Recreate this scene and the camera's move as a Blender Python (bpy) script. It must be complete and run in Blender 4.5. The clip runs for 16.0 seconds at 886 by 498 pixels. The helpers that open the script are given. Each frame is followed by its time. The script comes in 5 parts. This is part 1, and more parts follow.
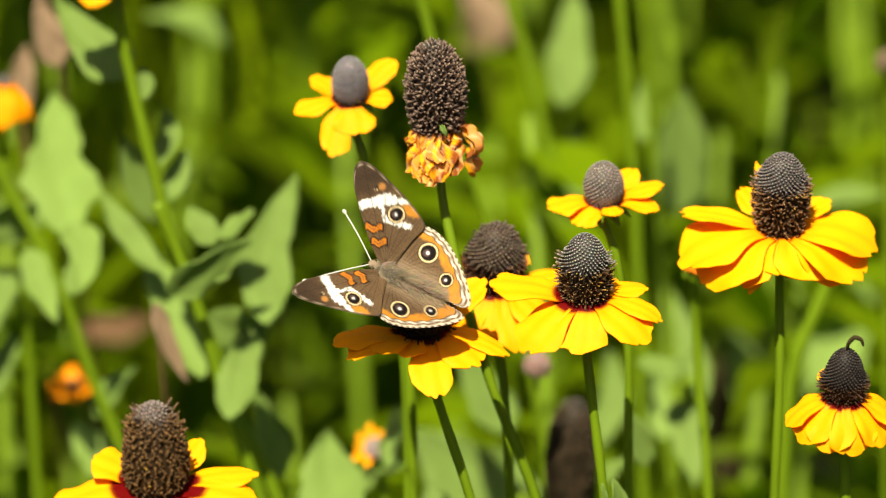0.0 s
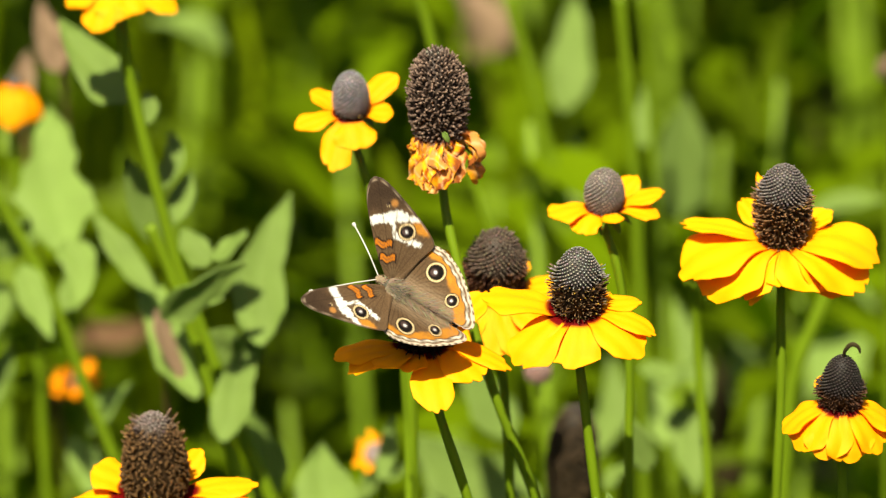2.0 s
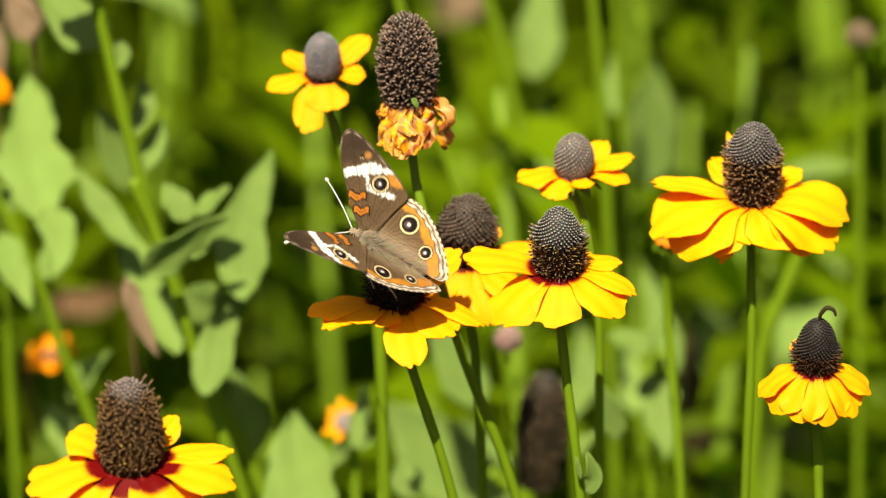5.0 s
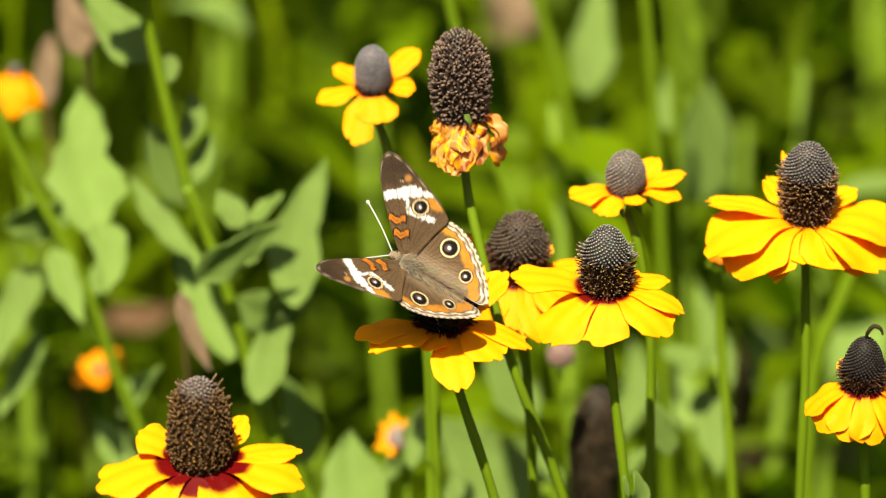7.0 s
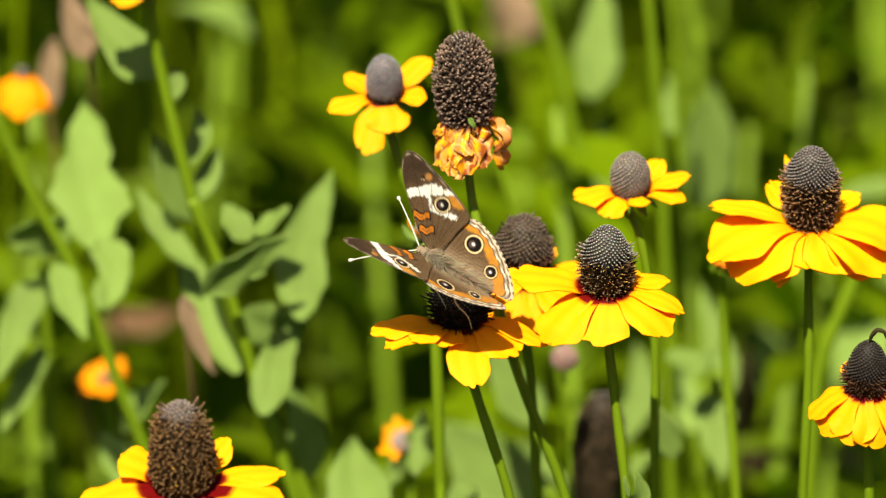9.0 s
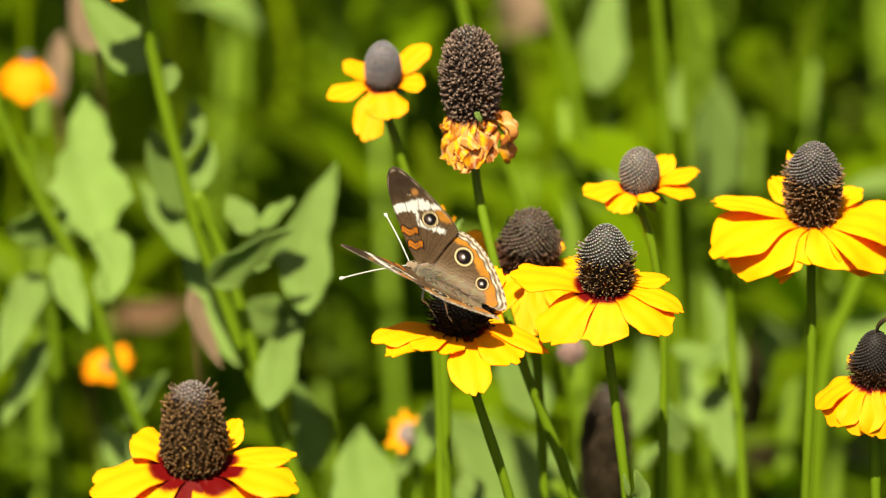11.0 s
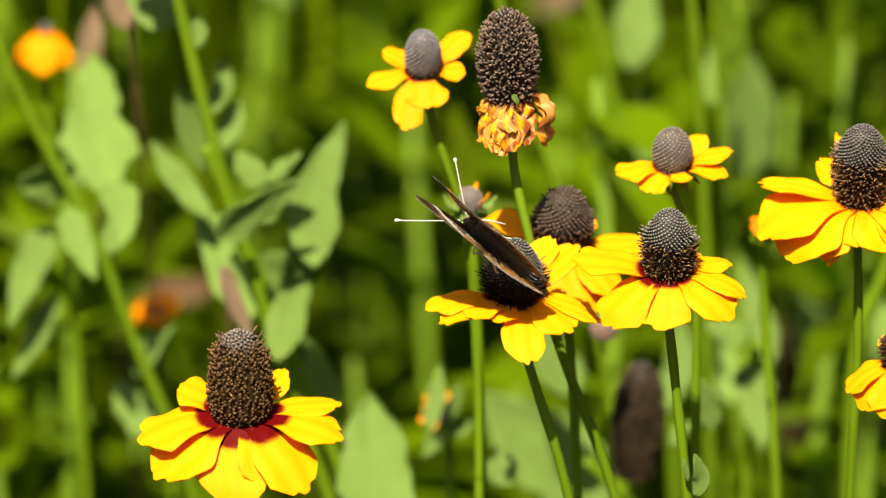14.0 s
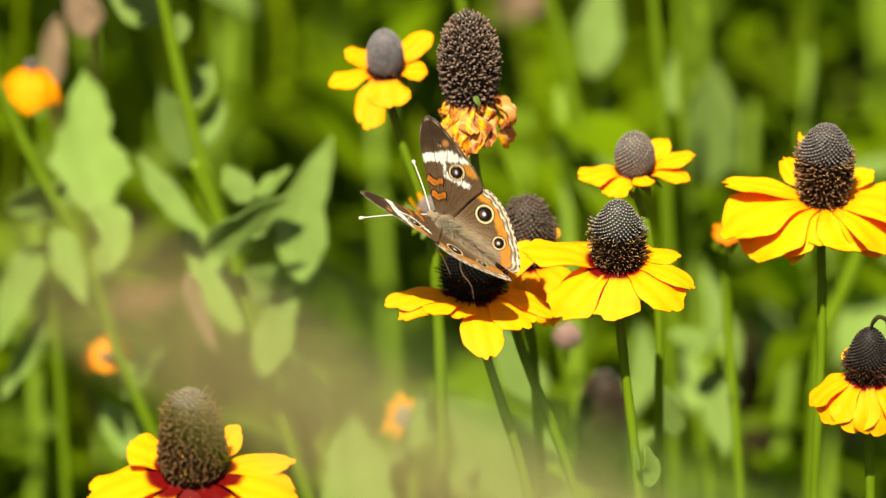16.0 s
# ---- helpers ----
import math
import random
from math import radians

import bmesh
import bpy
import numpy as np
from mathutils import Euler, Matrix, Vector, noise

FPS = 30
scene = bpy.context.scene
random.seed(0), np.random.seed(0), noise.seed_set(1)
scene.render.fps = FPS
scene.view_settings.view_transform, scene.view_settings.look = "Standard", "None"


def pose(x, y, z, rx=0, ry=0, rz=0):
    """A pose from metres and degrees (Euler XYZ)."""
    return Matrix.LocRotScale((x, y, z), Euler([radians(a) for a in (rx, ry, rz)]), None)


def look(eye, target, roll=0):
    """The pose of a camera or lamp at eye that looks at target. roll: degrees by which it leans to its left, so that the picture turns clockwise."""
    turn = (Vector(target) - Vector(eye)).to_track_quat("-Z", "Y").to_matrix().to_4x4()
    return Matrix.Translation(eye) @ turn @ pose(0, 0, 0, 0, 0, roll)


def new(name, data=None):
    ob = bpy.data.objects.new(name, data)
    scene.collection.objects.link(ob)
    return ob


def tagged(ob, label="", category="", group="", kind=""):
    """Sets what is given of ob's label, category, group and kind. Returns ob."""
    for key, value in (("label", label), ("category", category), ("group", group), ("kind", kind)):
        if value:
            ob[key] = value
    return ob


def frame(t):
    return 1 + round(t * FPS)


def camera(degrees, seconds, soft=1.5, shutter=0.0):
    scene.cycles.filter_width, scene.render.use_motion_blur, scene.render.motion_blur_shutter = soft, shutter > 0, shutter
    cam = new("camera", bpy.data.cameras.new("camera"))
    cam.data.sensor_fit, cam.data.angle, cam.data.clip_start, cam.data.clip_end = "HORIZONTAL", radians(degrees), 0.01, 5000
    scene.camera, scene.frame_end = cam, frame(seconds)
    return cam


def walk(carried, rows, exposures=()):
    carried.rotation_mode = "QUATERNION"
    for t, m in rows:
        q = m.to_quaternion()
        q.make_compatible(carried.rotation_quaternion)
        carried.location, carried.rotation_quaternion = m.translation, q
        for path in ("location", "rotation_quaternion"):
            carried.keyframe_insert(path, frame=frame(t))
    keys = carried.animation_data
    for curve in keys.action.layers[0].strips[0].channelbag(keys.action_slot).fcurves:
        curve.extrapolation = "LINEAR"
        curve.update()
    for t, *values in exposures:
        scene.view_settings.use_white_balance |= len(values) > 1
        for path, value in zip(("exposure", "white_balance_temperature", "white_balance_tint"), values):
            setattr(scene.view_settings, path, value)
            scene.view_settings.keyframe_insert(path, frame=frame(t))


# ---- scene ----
cam = camera(9.0, 16.0, 1.3)
EYE = (0.0, -1.1276, 1.0104)
PATH = [
    (0, look(EYE, (0.0051, 0.0008, 0.6021))),
    (0.5, look(EYE, (0.0059, 0.0005, 0.6012))),
    (1, look(EYE, (0.0061, 0.0006, 0.6014))),
    (1.5, look(EYE, (0.0059, 0.0010, 0.6027))),
    (2, look(EYE, (0.0049, 0.0013, 0.6033))),
    (2.5, look(EYE, (0.0048, 0.0010, 0.6025))),
    (3, look(EYE, (0.0058, -0.0000, 0.5999))),
    (3.5, look(EYE, (0.0083, -0.0010, 0.5972))),
    (3.7, look(EYE, (0.0095, -0.0012, 0.5966))),
    (5.8, look(EYE, (0.0114, -0.0008, 0.5978))),
    (6, look(EYE, (0.0094, -0.0006, 0.5983))),
    (6.5, look(EYE, (0.0042, -0.0003, 0.5990))),
    (7, look(EYE, (0.0000, 0.0000, 0.6000))),
    (7.5, look(EYE, (-0.0017, 0.0004, 0.6010))),
    (8, look(EYE, (-0.0013, 0.0006, 0.6015))),
    (8.5, look(EYE, (-0.0008, 0.0008, 0.6022))),
    (9, look(EYE, (-0.0008, 0.0003, 0.6007))),
    (9.2, look(EYE, (-0.0020, -0.0001, 0.5996))),
    (11.3, look(EYE, (-0.0023, -0.0002, 0.5994))),
    (11.5, look(EYE, (-0.0005, 0.0001, 0.6002))),
    (12, look(EYE, (0.0018, 0.0007, 0.6017))),
    (12.5, look(EYE, (-0.0002, 0.0005, 0.6013))),
    (13, look(EYE, (-0.0023, -0.0000, 0.5998))),
    (13.5, look(EYE, (-0.0056, -0.0009, 0.5974))),
    (14, look(EYE, (-0.0093, -0.0019, 0.5946))),
    (14.5, look(EYE, (-0.0080, -0.0024, 0.5934))),
    (15, look(EYE, (-0.0045, -0.0025, 0.5929))),
    (15.5, look(EYE, (-0.0028, -0.0022, 0.5939))),
    (16, look(EYE, (-0.0014, -0.0013, 0.5963)))]
walk(cam, PATH)
cam.data.dof.use_dof = True
cam.data.dof.focus_distance = 1.194
cam.data.dof.aperture_fstop = 10.5

# ---- light ----
SUN_FROM = Vector((-0.13, -0.53, 0.84)).normalized()
world = bpy.data.worlds.new("sky")
scene.world = world
world.use_nodes = True
nt = world.node_tree
sky = nt.nodes.new("ShaderNodeTexSky")
sky.sky_type = "NISHITA"
sky.sun_disc = False
sky.dust_density = 4.0
sky.ozone_density = 0.6
sky.sun_elevation = math.asin(SUN_FROM.z)
sky.sun_rotation = math.atan2(SUN_FROM.x, SUN_FROM.y)
nt.nodes["Background"].inputs["Strength"].default_value = 0.047
nt.links.new(sky.outputs[0], nt.nodes["Background"].inputs["Color"])
sun = new("sun", bpy.data.lights.new("sun", "SUN"))
sun.data.energy = 6.1
sun.data.angle = radians(0.53)
sun.data.color = (1.0, 0.93, 0.70)
sun.matrix_world = look((0, 0, 5), Vector((0, 0, 5)) - SUN_FROM)
scene.view_settings.exposure = 0.64


# ---- materials ----
def material(name, rough=0.5, spec=0.3, translucent=0.0, tint=(1, 1, 1), colour=None, attribute="", vary=0.12,
             grain=300.0, bump=0.15, dist=0.0004, spots=None, streak=None, gain=0.62):
    """Base colour (plain, or from a colour attribute) broken by two scales of noise, with fine relief, and light
    passing through thin parts."""
    m = bpy.data.materials.new(name)
    m.use_nodes = True
    t = m.node_tree
    n, k = t.nodes, t.links
    b = n["Principled BSDF"]
    b.inputs["Roughness"].default_value = rough
    b.inputs["Specular IOR Level"].default_value = spec
    if attribute:
        src = n.new("ShaderNodeVertexColor")
        src.layer_name = attribute
        col = src.outputs["Color"]
    else:
        src = n.new("ShaderNodeRGB")
        src.outputs[0].default_value = (*colour, 1)
        col = src.outputs[0]
    co = n.new("ShaderNodeTexCoord")
    coord = co.outputs["Object"]
    if streak:
        mp = n.new("ShaderNodeMapping")
        mp.inputs["Scale"].default_value = streak
        k.new(coord, mp.inputs["Vector"])
        coord = mp.outputs["Vector"]
    fine = n.new("ShaderNodeTexNoise")
    fine.inputs["Scale"].default_value = grain
    fine.inputs["Detail"].default_value = 3
    wide = n.new("ShaderNodeTexNoise")
    wide.inputs["Scale"].default_value = grain * 0.13
    k.new(coord, fine.inputs["Vector"])
    k.new(co.outputs["Object"], wide.inputs["Vector"])
    rnd = n.new("ShaderNodeNewGeometry")
    add = n.new("ShaderNodeMath")
    add.operation = "ADD"
    k.new(fine.outputs["Fac"], add.inputs[0])
    k.new(wide.outputs["Fac"], add.inputs[1])
    add2 = n.new("ShaderNodeMath")
    add2.operation = "MULTIPLY_ADD"
    add2.inputs[1].default_value = 0.9
    k.new(rnd.outputs["Random Per Island"], add2.inputs[0])
    k.new(add.outputs[0], add2.inputs[2])
    ramp = n.new("ShaderNodeMapRange")
    ramp.inputs["From Min"].default_value = 0.7
    ramp.inputs["From Max"].default_value = 2.2
    ramp.inputs["To Min"].default_value = (1 - vary) * gain
    ramp.inputs["To Max"].default_value = (1 + vary) * gain
    k.new(add2.outputs[0], ramp.inputs["Value"])
    hsv = n.new("ShaderNodeHueSaturation")
    k.new(col, hsv.inputs["Color"])
    k.new(ramp.outputs["Result"], hsv.inputs["Value"])
    col = hsv.outputs["Color"]
    if spots:
        sp = n.new("ShaderNodeTexNoise")
        sp.inputs["Scale"].default_value = grain * 0.4
        k.new(co.outputs["Object"], sp.inputs["Vector"])
        st = n.new("ShaderNodeMapRange")
        st.inputs["From Min"].default_value = 0.6
        st.inputs["From Max"].default_value = 0.72
        k.new(sp.outputs["Fac"], st.inputs["Value"])
        mx = n.new("ShaderNodeMixRGB")
        mx.inputs["Color2"].default_value = (*[gain * q for q in spots], 1)
        k.new(st.outputs["Result"], mx.inputs["Fac"])
        k.new(col, mx.inputs["Color1"])
        col = mx.outputs["Color"]
    k.new(col, b.inputs["Base Color"])
    if bump:
        bp = n.new("ShaderNodeBump")
        bp.inputs["Strength"].default_value = bump
        bp.inputs["Distance"].default_value = dist
        k.new(fine.outputs["Fac"], bp.inputs["Height"])
        k.new(bp.outputs["Normal"], b.inputs["Normal"])
    if translucent:
        tr = n.new("ShaderNodeBsdfTranslucent")
        tn = n.new("ShaderNodeMixRGB")
        tn.blend_type = "MULTIPLY"
        tn.inputs["Fac"].default_value = 1
        tn.inputs["Color2"].default_value = (*tint, 1)
        k.new(col, tn.inputs["Color1"])
        k.new(tn.outputs["Color"], tr.inputs["Color"])
        mix = n.new("ShaderNodeMixShader")
        mix.inputs["Fac"].default_value = translucent
        k.new(b.outputs[0], mix.inputs[1])
        k.new(tr.outputs[0], mix.inputs[2])
        k.new(mix.outputs[0], n["Material Output"].inputs["Surface"])
    return m


PETAL = material("yellow petal", 0.6, 0.10, 0.18, (1.0, 0.42, 0.02), attribute="Col", vary=0.05, grain=900, bump=0.10, gain=1.0)
DRYPETAL = material("withered petal", 0.75, 0.1, 0.25, (1.0, 0.45, 0.08), attribute="Col", vary=0.40, grain=700, bump=0.6, gain=0.92)
CONE = material("disc florets", 0.60, 0.25, 0.06, (1.0, 0.7, 0.4), attribute="Col", vary=0.40, grain=1500, bump=0.3, gain=0.78)
STEM = material("flower stem", 0.5, 0.22, 0.12, (0.9, 1.0, 0.3), colour=(0.225, 0.36, 0.008), vary=0.22, grain=500,
                streak=(1, 1, 0.06))
LEAF = material("clasping leaf", 0.55, 0.09, 0.44, (0.85, 1.0, 0.15), colour=(0.300, 0.44, 0.095), vary=0.28, grain=110, gain=0.78)
FARLEAF = material("meadow leaf", 0.65, 0.03, 0.45, (0.76, 1.0, 0.06), colour=(0.174, 0.272, 0.002), vary=0.75, grain=60,
                   spots=(0.27, 0.38, 0.05))
GRASS = material("meadow grass", 0.65, 0.03, 0.45, (0.78, 1.0, 0.06), colour=(0.200, 0.285, 0.001), vary=0.70, grain=80)
STRAW = material("dry grass blade", 0.7, 0.2, 0.3, (1.0, 0.85, 0.7), colour=(0.62, 0.42, 0.26), vary=0.25, grain=200)
DRYLEAF = material("dead leaf", 0.75, 0.2, 0.2, (1.0, 0.8, 0.6), colour=(0.24, 0.13, 0.06), vary=0.3, grain=200)
BROWN = material("dead seed head", 0.8, 0.2, colour=(0.052, 0.038, 0.010), vary=0.35, grain=350, bump=0.5,
                 spots=(0.10, 0.068, 0.028))
WING = material("wing scales", 0.62, 0.12, 0.30, (1.0, 0.62, 0.25), attribute="Col", vary=0.34, grain=2600, bump=0.35, gain=0.96)
FUR = material("insect hair", 0.8, 0.15, attribute="Col", vary=0.3, grain=3000, bump=0.4)
WHITE = material("pale antenna", 0.6, 0.3, colour=(0.85, 0.82, 0.74), vary=0.1, grain=2000)
SOIL = material("dark soil", 0.9, 0.1, colour=(0.030, 0.042, 0.012), vary=0.6, grain=40, bump=0.6, dist=0.01,
                spots=(0.05, 0.07, 0.02))


# ---- mesh helpers ----
def mesh(name, verts, faces, mat, colours=None, smooth=True, rims=False):
    me = bpy.data.meshes.new(name)
    me.from_pydata([tuple(v) for v in verts], [], faces)
    if colours is not None:
        a = me.color_attributes.new("Col", "FLOAT_COLOR", "POINT")
        flat = np.ones((len(verts), 4), np.float32)
        flat[:, :3] = np.array(colours, np.float32)
        a.data.foreach_set("color", flat.ravel())
    me.polygons.foreach_set("use_smooth", [smooth] * len(me.polygons))
    me.materials.append(mat)
    if rims:
        me.set_sharp_from_angle(angle=radians(55))
    return me


def part(name, me, parent, label=""):
    ob = new(name, me)
    ob.parent = parent
    if label:
        ob["label"] = label
    return ob


def thing(name, at, label, category, group="", kind=""):
    ob = new(name)
    ob.empty_display_size = 0.01
    ob.matrix_basis = pose(*at)
    return tagged(ob, label, category, group, kind)


def sheet(rows, thick, colour_rows=None, verts=None, faces=None, colours=None):
    """A thin closed plate through a grid of points."""
    verts = [] if verts is None else verts
    faces = [] if faces is None else faces
    colours = [] if colours is None else colours
    n, m, o = len(rows), len(rows[0]), len(verts)
    p = np.array([[tuple(v) for v in r] for r in rows])
    du = np.gradient(p, axis=0)
    dv = np.gradient(p, axis=1)
    nn = np.cross(du, dv)
    nn /= np.linalg.norm(nn, axis=2, keepdims=True) + 1e-12
    top = (p + nn * thick / 2).reshape(-1, 3)
    low = (p - nn * thick / 2).reshape(-1, 3)
    verts.extend(map(tuple, top))
    verts.extend(map(tuple, low))
    s = n * m
    for i in range(n - 1):
        for j in range(m - 1):
            a, b, c, d = i * m + j, i * m + j + 1, (i + 1) * m + j + 1, (i + 1) * m + j
            faces.append((o + a, o + d, o + c, o + b))
            faces.append((o + s + a, o + s + b, o + s + c, o + s + d))
    ring = ([(0, j) for j in range(m)] + [(i, m - 1) for i in range(1, n)]
            + [(n - 1, j) for j in range(m - 2, -1, -1)] + [(i, 0) for i in range(n - 2, 0, -1)])
    ids = [i * m + j for i, j in ring]
    for a, b in zip(ids, ids[1:] + ids[:1]):
        faces.append((o + a, o + b, o + s + b, o + s + a))
    if colour_rows is not None:
        flat = [c for r in colour_rows for c in r]
        colours.extend(flat)
        colours.extend(flat)
    return verts, faces, colours


def smooth_path(points, steps=8):
    """A smooth line through points, with tangents weighed by the lengths between them."""
    p = [Vector(v) for v in points]
    d = [max(1e-9, (b - a).length) for a, b in zip(p, p[1:])]
    tan = [(p[1] - p[0]) / d[0]]
    for i in range(1, len(p) - 1):
        tan.append(((p[i + 1] - p[i]) / d[i] * d[i - 1] + (p[i] - p[i - 1]) / d[i - 1] * d[i]) / (d[i] + d[i - 1]))
    tan.append((p[-1] - p[-2]) / d[-1])
    out = []
    for i in range(len(p) - 1):
        for s in range(steps):
            t = s / steps
            out.append(p[i] * (2 * t ** 3 - 3 * t * t + 1) + tan[i] * d[i] * (t ** 3 - 2 * t * t + t)
                       + p[i + 1] * (3 * t * t - 2 * t ** 3) + tan[i + 1] * d[i] * (t ** 3 - t * t))
    return out + [p[-1]]


def tube(path, radii, sides=8, verts=None, faces=None, rib=0.0):
    verts = [] if verts is None else verts
    faces = [] if faces is None else faces
    o, n = len(verts), len(path)
    side = None
    for i, c in enumerate(path):
        d = (path[min(i + 1, n - 1)] - path[max(i - 1, 0)]).normalized()
        if side is None:
            side = d.orthogonal().normalized()
        side = (side - d * side.dot(d)).normalized()
        up = d.cross(side)
        r = radii(i / (n - 1)) if callable(radii) else radii
        for k in range(sides):
            a = 2 * math.pi * k / sides
            verts.append(tuple(c + (side * math.cos(a) + up * math.sin(a)) * r * (1 + rib * (k % 2))))
    for i in range(n - 1):
        for k in range(sides):
            a, b = o + i * sides + k, o + i * sides + (k + 1) % sides
            faces.append((a, b, b + sides, a + sides))
    faces.append(tuple(o + k for k in reversed(range(sides))))
    faces.append(tuple(o + (n - 1) * sides + k for k in range(sides)))
    return verts, faces


def lerp(a, b, t):
    return tuple(x + (y - x) * t for x, y in zip(a, b))


def step(a, b, x):
    t = min(1.0, max(0.0, (x - a) / (b - a)))
    return t * t * (3 - 2 * t)


# ---- flowers ----
YELLOW, AMBER, MAROON = (0.98, 0.375, 0.0002), (0.97, 0.285, 0.0002), (0.125, 0.0010, 0.0008)
GREY, DARK, RUST = (0.30, 0.265, 0.225), (0.085, 0.045, 0.018), (0.42, 0.21, 0.05)


def petal_mesh(rng, az, length, width, lift, droop, ring=0.13, twist=0.0, root=0.004, curl=0.0, fold=0.10, sink=0.0, warm=0.0):
    """A ray floret: clawed base with a maroon blotch, two grooves along it, unevenly toothed and ruffled tip."""
    n, m = 26, 15
    az, lift, droop = radians(az), radians(lift), radians(droop)
    phase, lean = rng.uniform(0, 6.28), rng.uniform(-0.10, 0.10)
    ring *= rng.uniform(0.75, 1.2)
    notches = [(rng.uniform(-0.55, -0.15), rng.uniform(0.02, 0.10)), (rng.uniform(0.1, 0.55), rng.uniform(0.02, 0.10)),
               (rng.uniform(-0.9, 0.9), rng.uniform(0.0, 0.06))]
    skew, bend, flip = rng.uniform(-0.07, 0.07), rng.uniform(-0.10, 0.16), rng.uniform(-0.10, 0.12)
    mid, x, z = [], root, -sink
    for i in range(41):
        mid.append((x, z))
        e = lift - droop * (i / 40) ** 1.15
        x += length / 40 * math.cos(e)
        z += length / 40 * math.sin(e)
    base, full = lerp(AMBER, (0.85, 0.15, 0.001), warm), lerp(YELLOW, (0.92, 0.22, 0.001), warm)
    rows, cols = [], []
    for i in range(n):
        row, col = [], []
        for j in range(m):
            u = 2 * j / (m - 1) - 1
            end = 1 - 0.28 * abs(u) ** 2.3 + skew * u
            for at, deep in notches:
                end -= deep * max(0.0, 1 - abs(u - at) / 0.17)
            s = (i / (n - 1)) ** 1.25 * end
            k = min(39.999, s * 40)
            a, b = mid[int(k)], mid[int(k) + 1]
            f = k - int(k)
            px, pz = a[0] + (b[0] - a[0]) * f, a[1] + (b[1] - a[1]) * f
            w = width * 0.50 * (0.50 + 0.52 * step(0.0, 0.52, s)) * (1 - 0.16 * step(0.78, 1.0, s))
            w *= 1 + 0.05 * math.sin(11 * s + phase + (2 if u > 0 else 0))
            y = u * w * (1 - fold * 0.3) + lean * length * s * s
            h = -fold * w * u * u + 0.03 * w * math.cos(2.6 * math.pi * u) * step(0.05, 0.3, s)
            h += 0.10 * w * math.sin(8 * s + phase + u) * u * abs(u) + curl * w * abs(u) * s
            h += bend * w * max(0.0, u) ** 2 * s + flip * w * step(0.75, 1.0, s)
            tw = twist * s * u * w
            e = lift - droop * s ** 1.15
            row.append((px - (h + tw) * math.sin(e), y, pz + (h + tw) * math.cos(e)))
            c = lerp(base, full, step(0.02, 0.32, s + 0.05 * math.cos(5 * math.pi * u)))
            c = lerp(c, base, 0.08 * max(0.0, math.cos(2.6 * math.pi * u)) ** 6)
            if ring > 0:
                edge = ring * math.sqrt(max(0.0, 1.05 - 0.75 * u * u))
                c = lerp(MAROON, c, step(edge - 0.035, edge + 0.03, s))
            col.append(c)
        rows.append(row)
        cols.append(col)
    ca, sa = math.cos(az), math.sin(az)
    rows = [[(p[0] * ca - p[1] * sa, p[0] * sa + p[1] * ca, p[2]) for p in r] for r in rows]
    v, f, c = sheet(rows, 0.00022, cols)
    return mesh("petal", v, f, PETAL, c, rims=True)


def cone_radius(s, R, top=0.0, belly=0.35):
    """Radius of the flower cone at the height fraction s; top: how flat its crown is."""
    dome = max(0.0, 1 - max(0.0, (s - belly) / (1 - belly)) ** (2.2 + top)) ** 0.55
    return R * dome * (0.80 + 0.20 * step(0, belly, s))


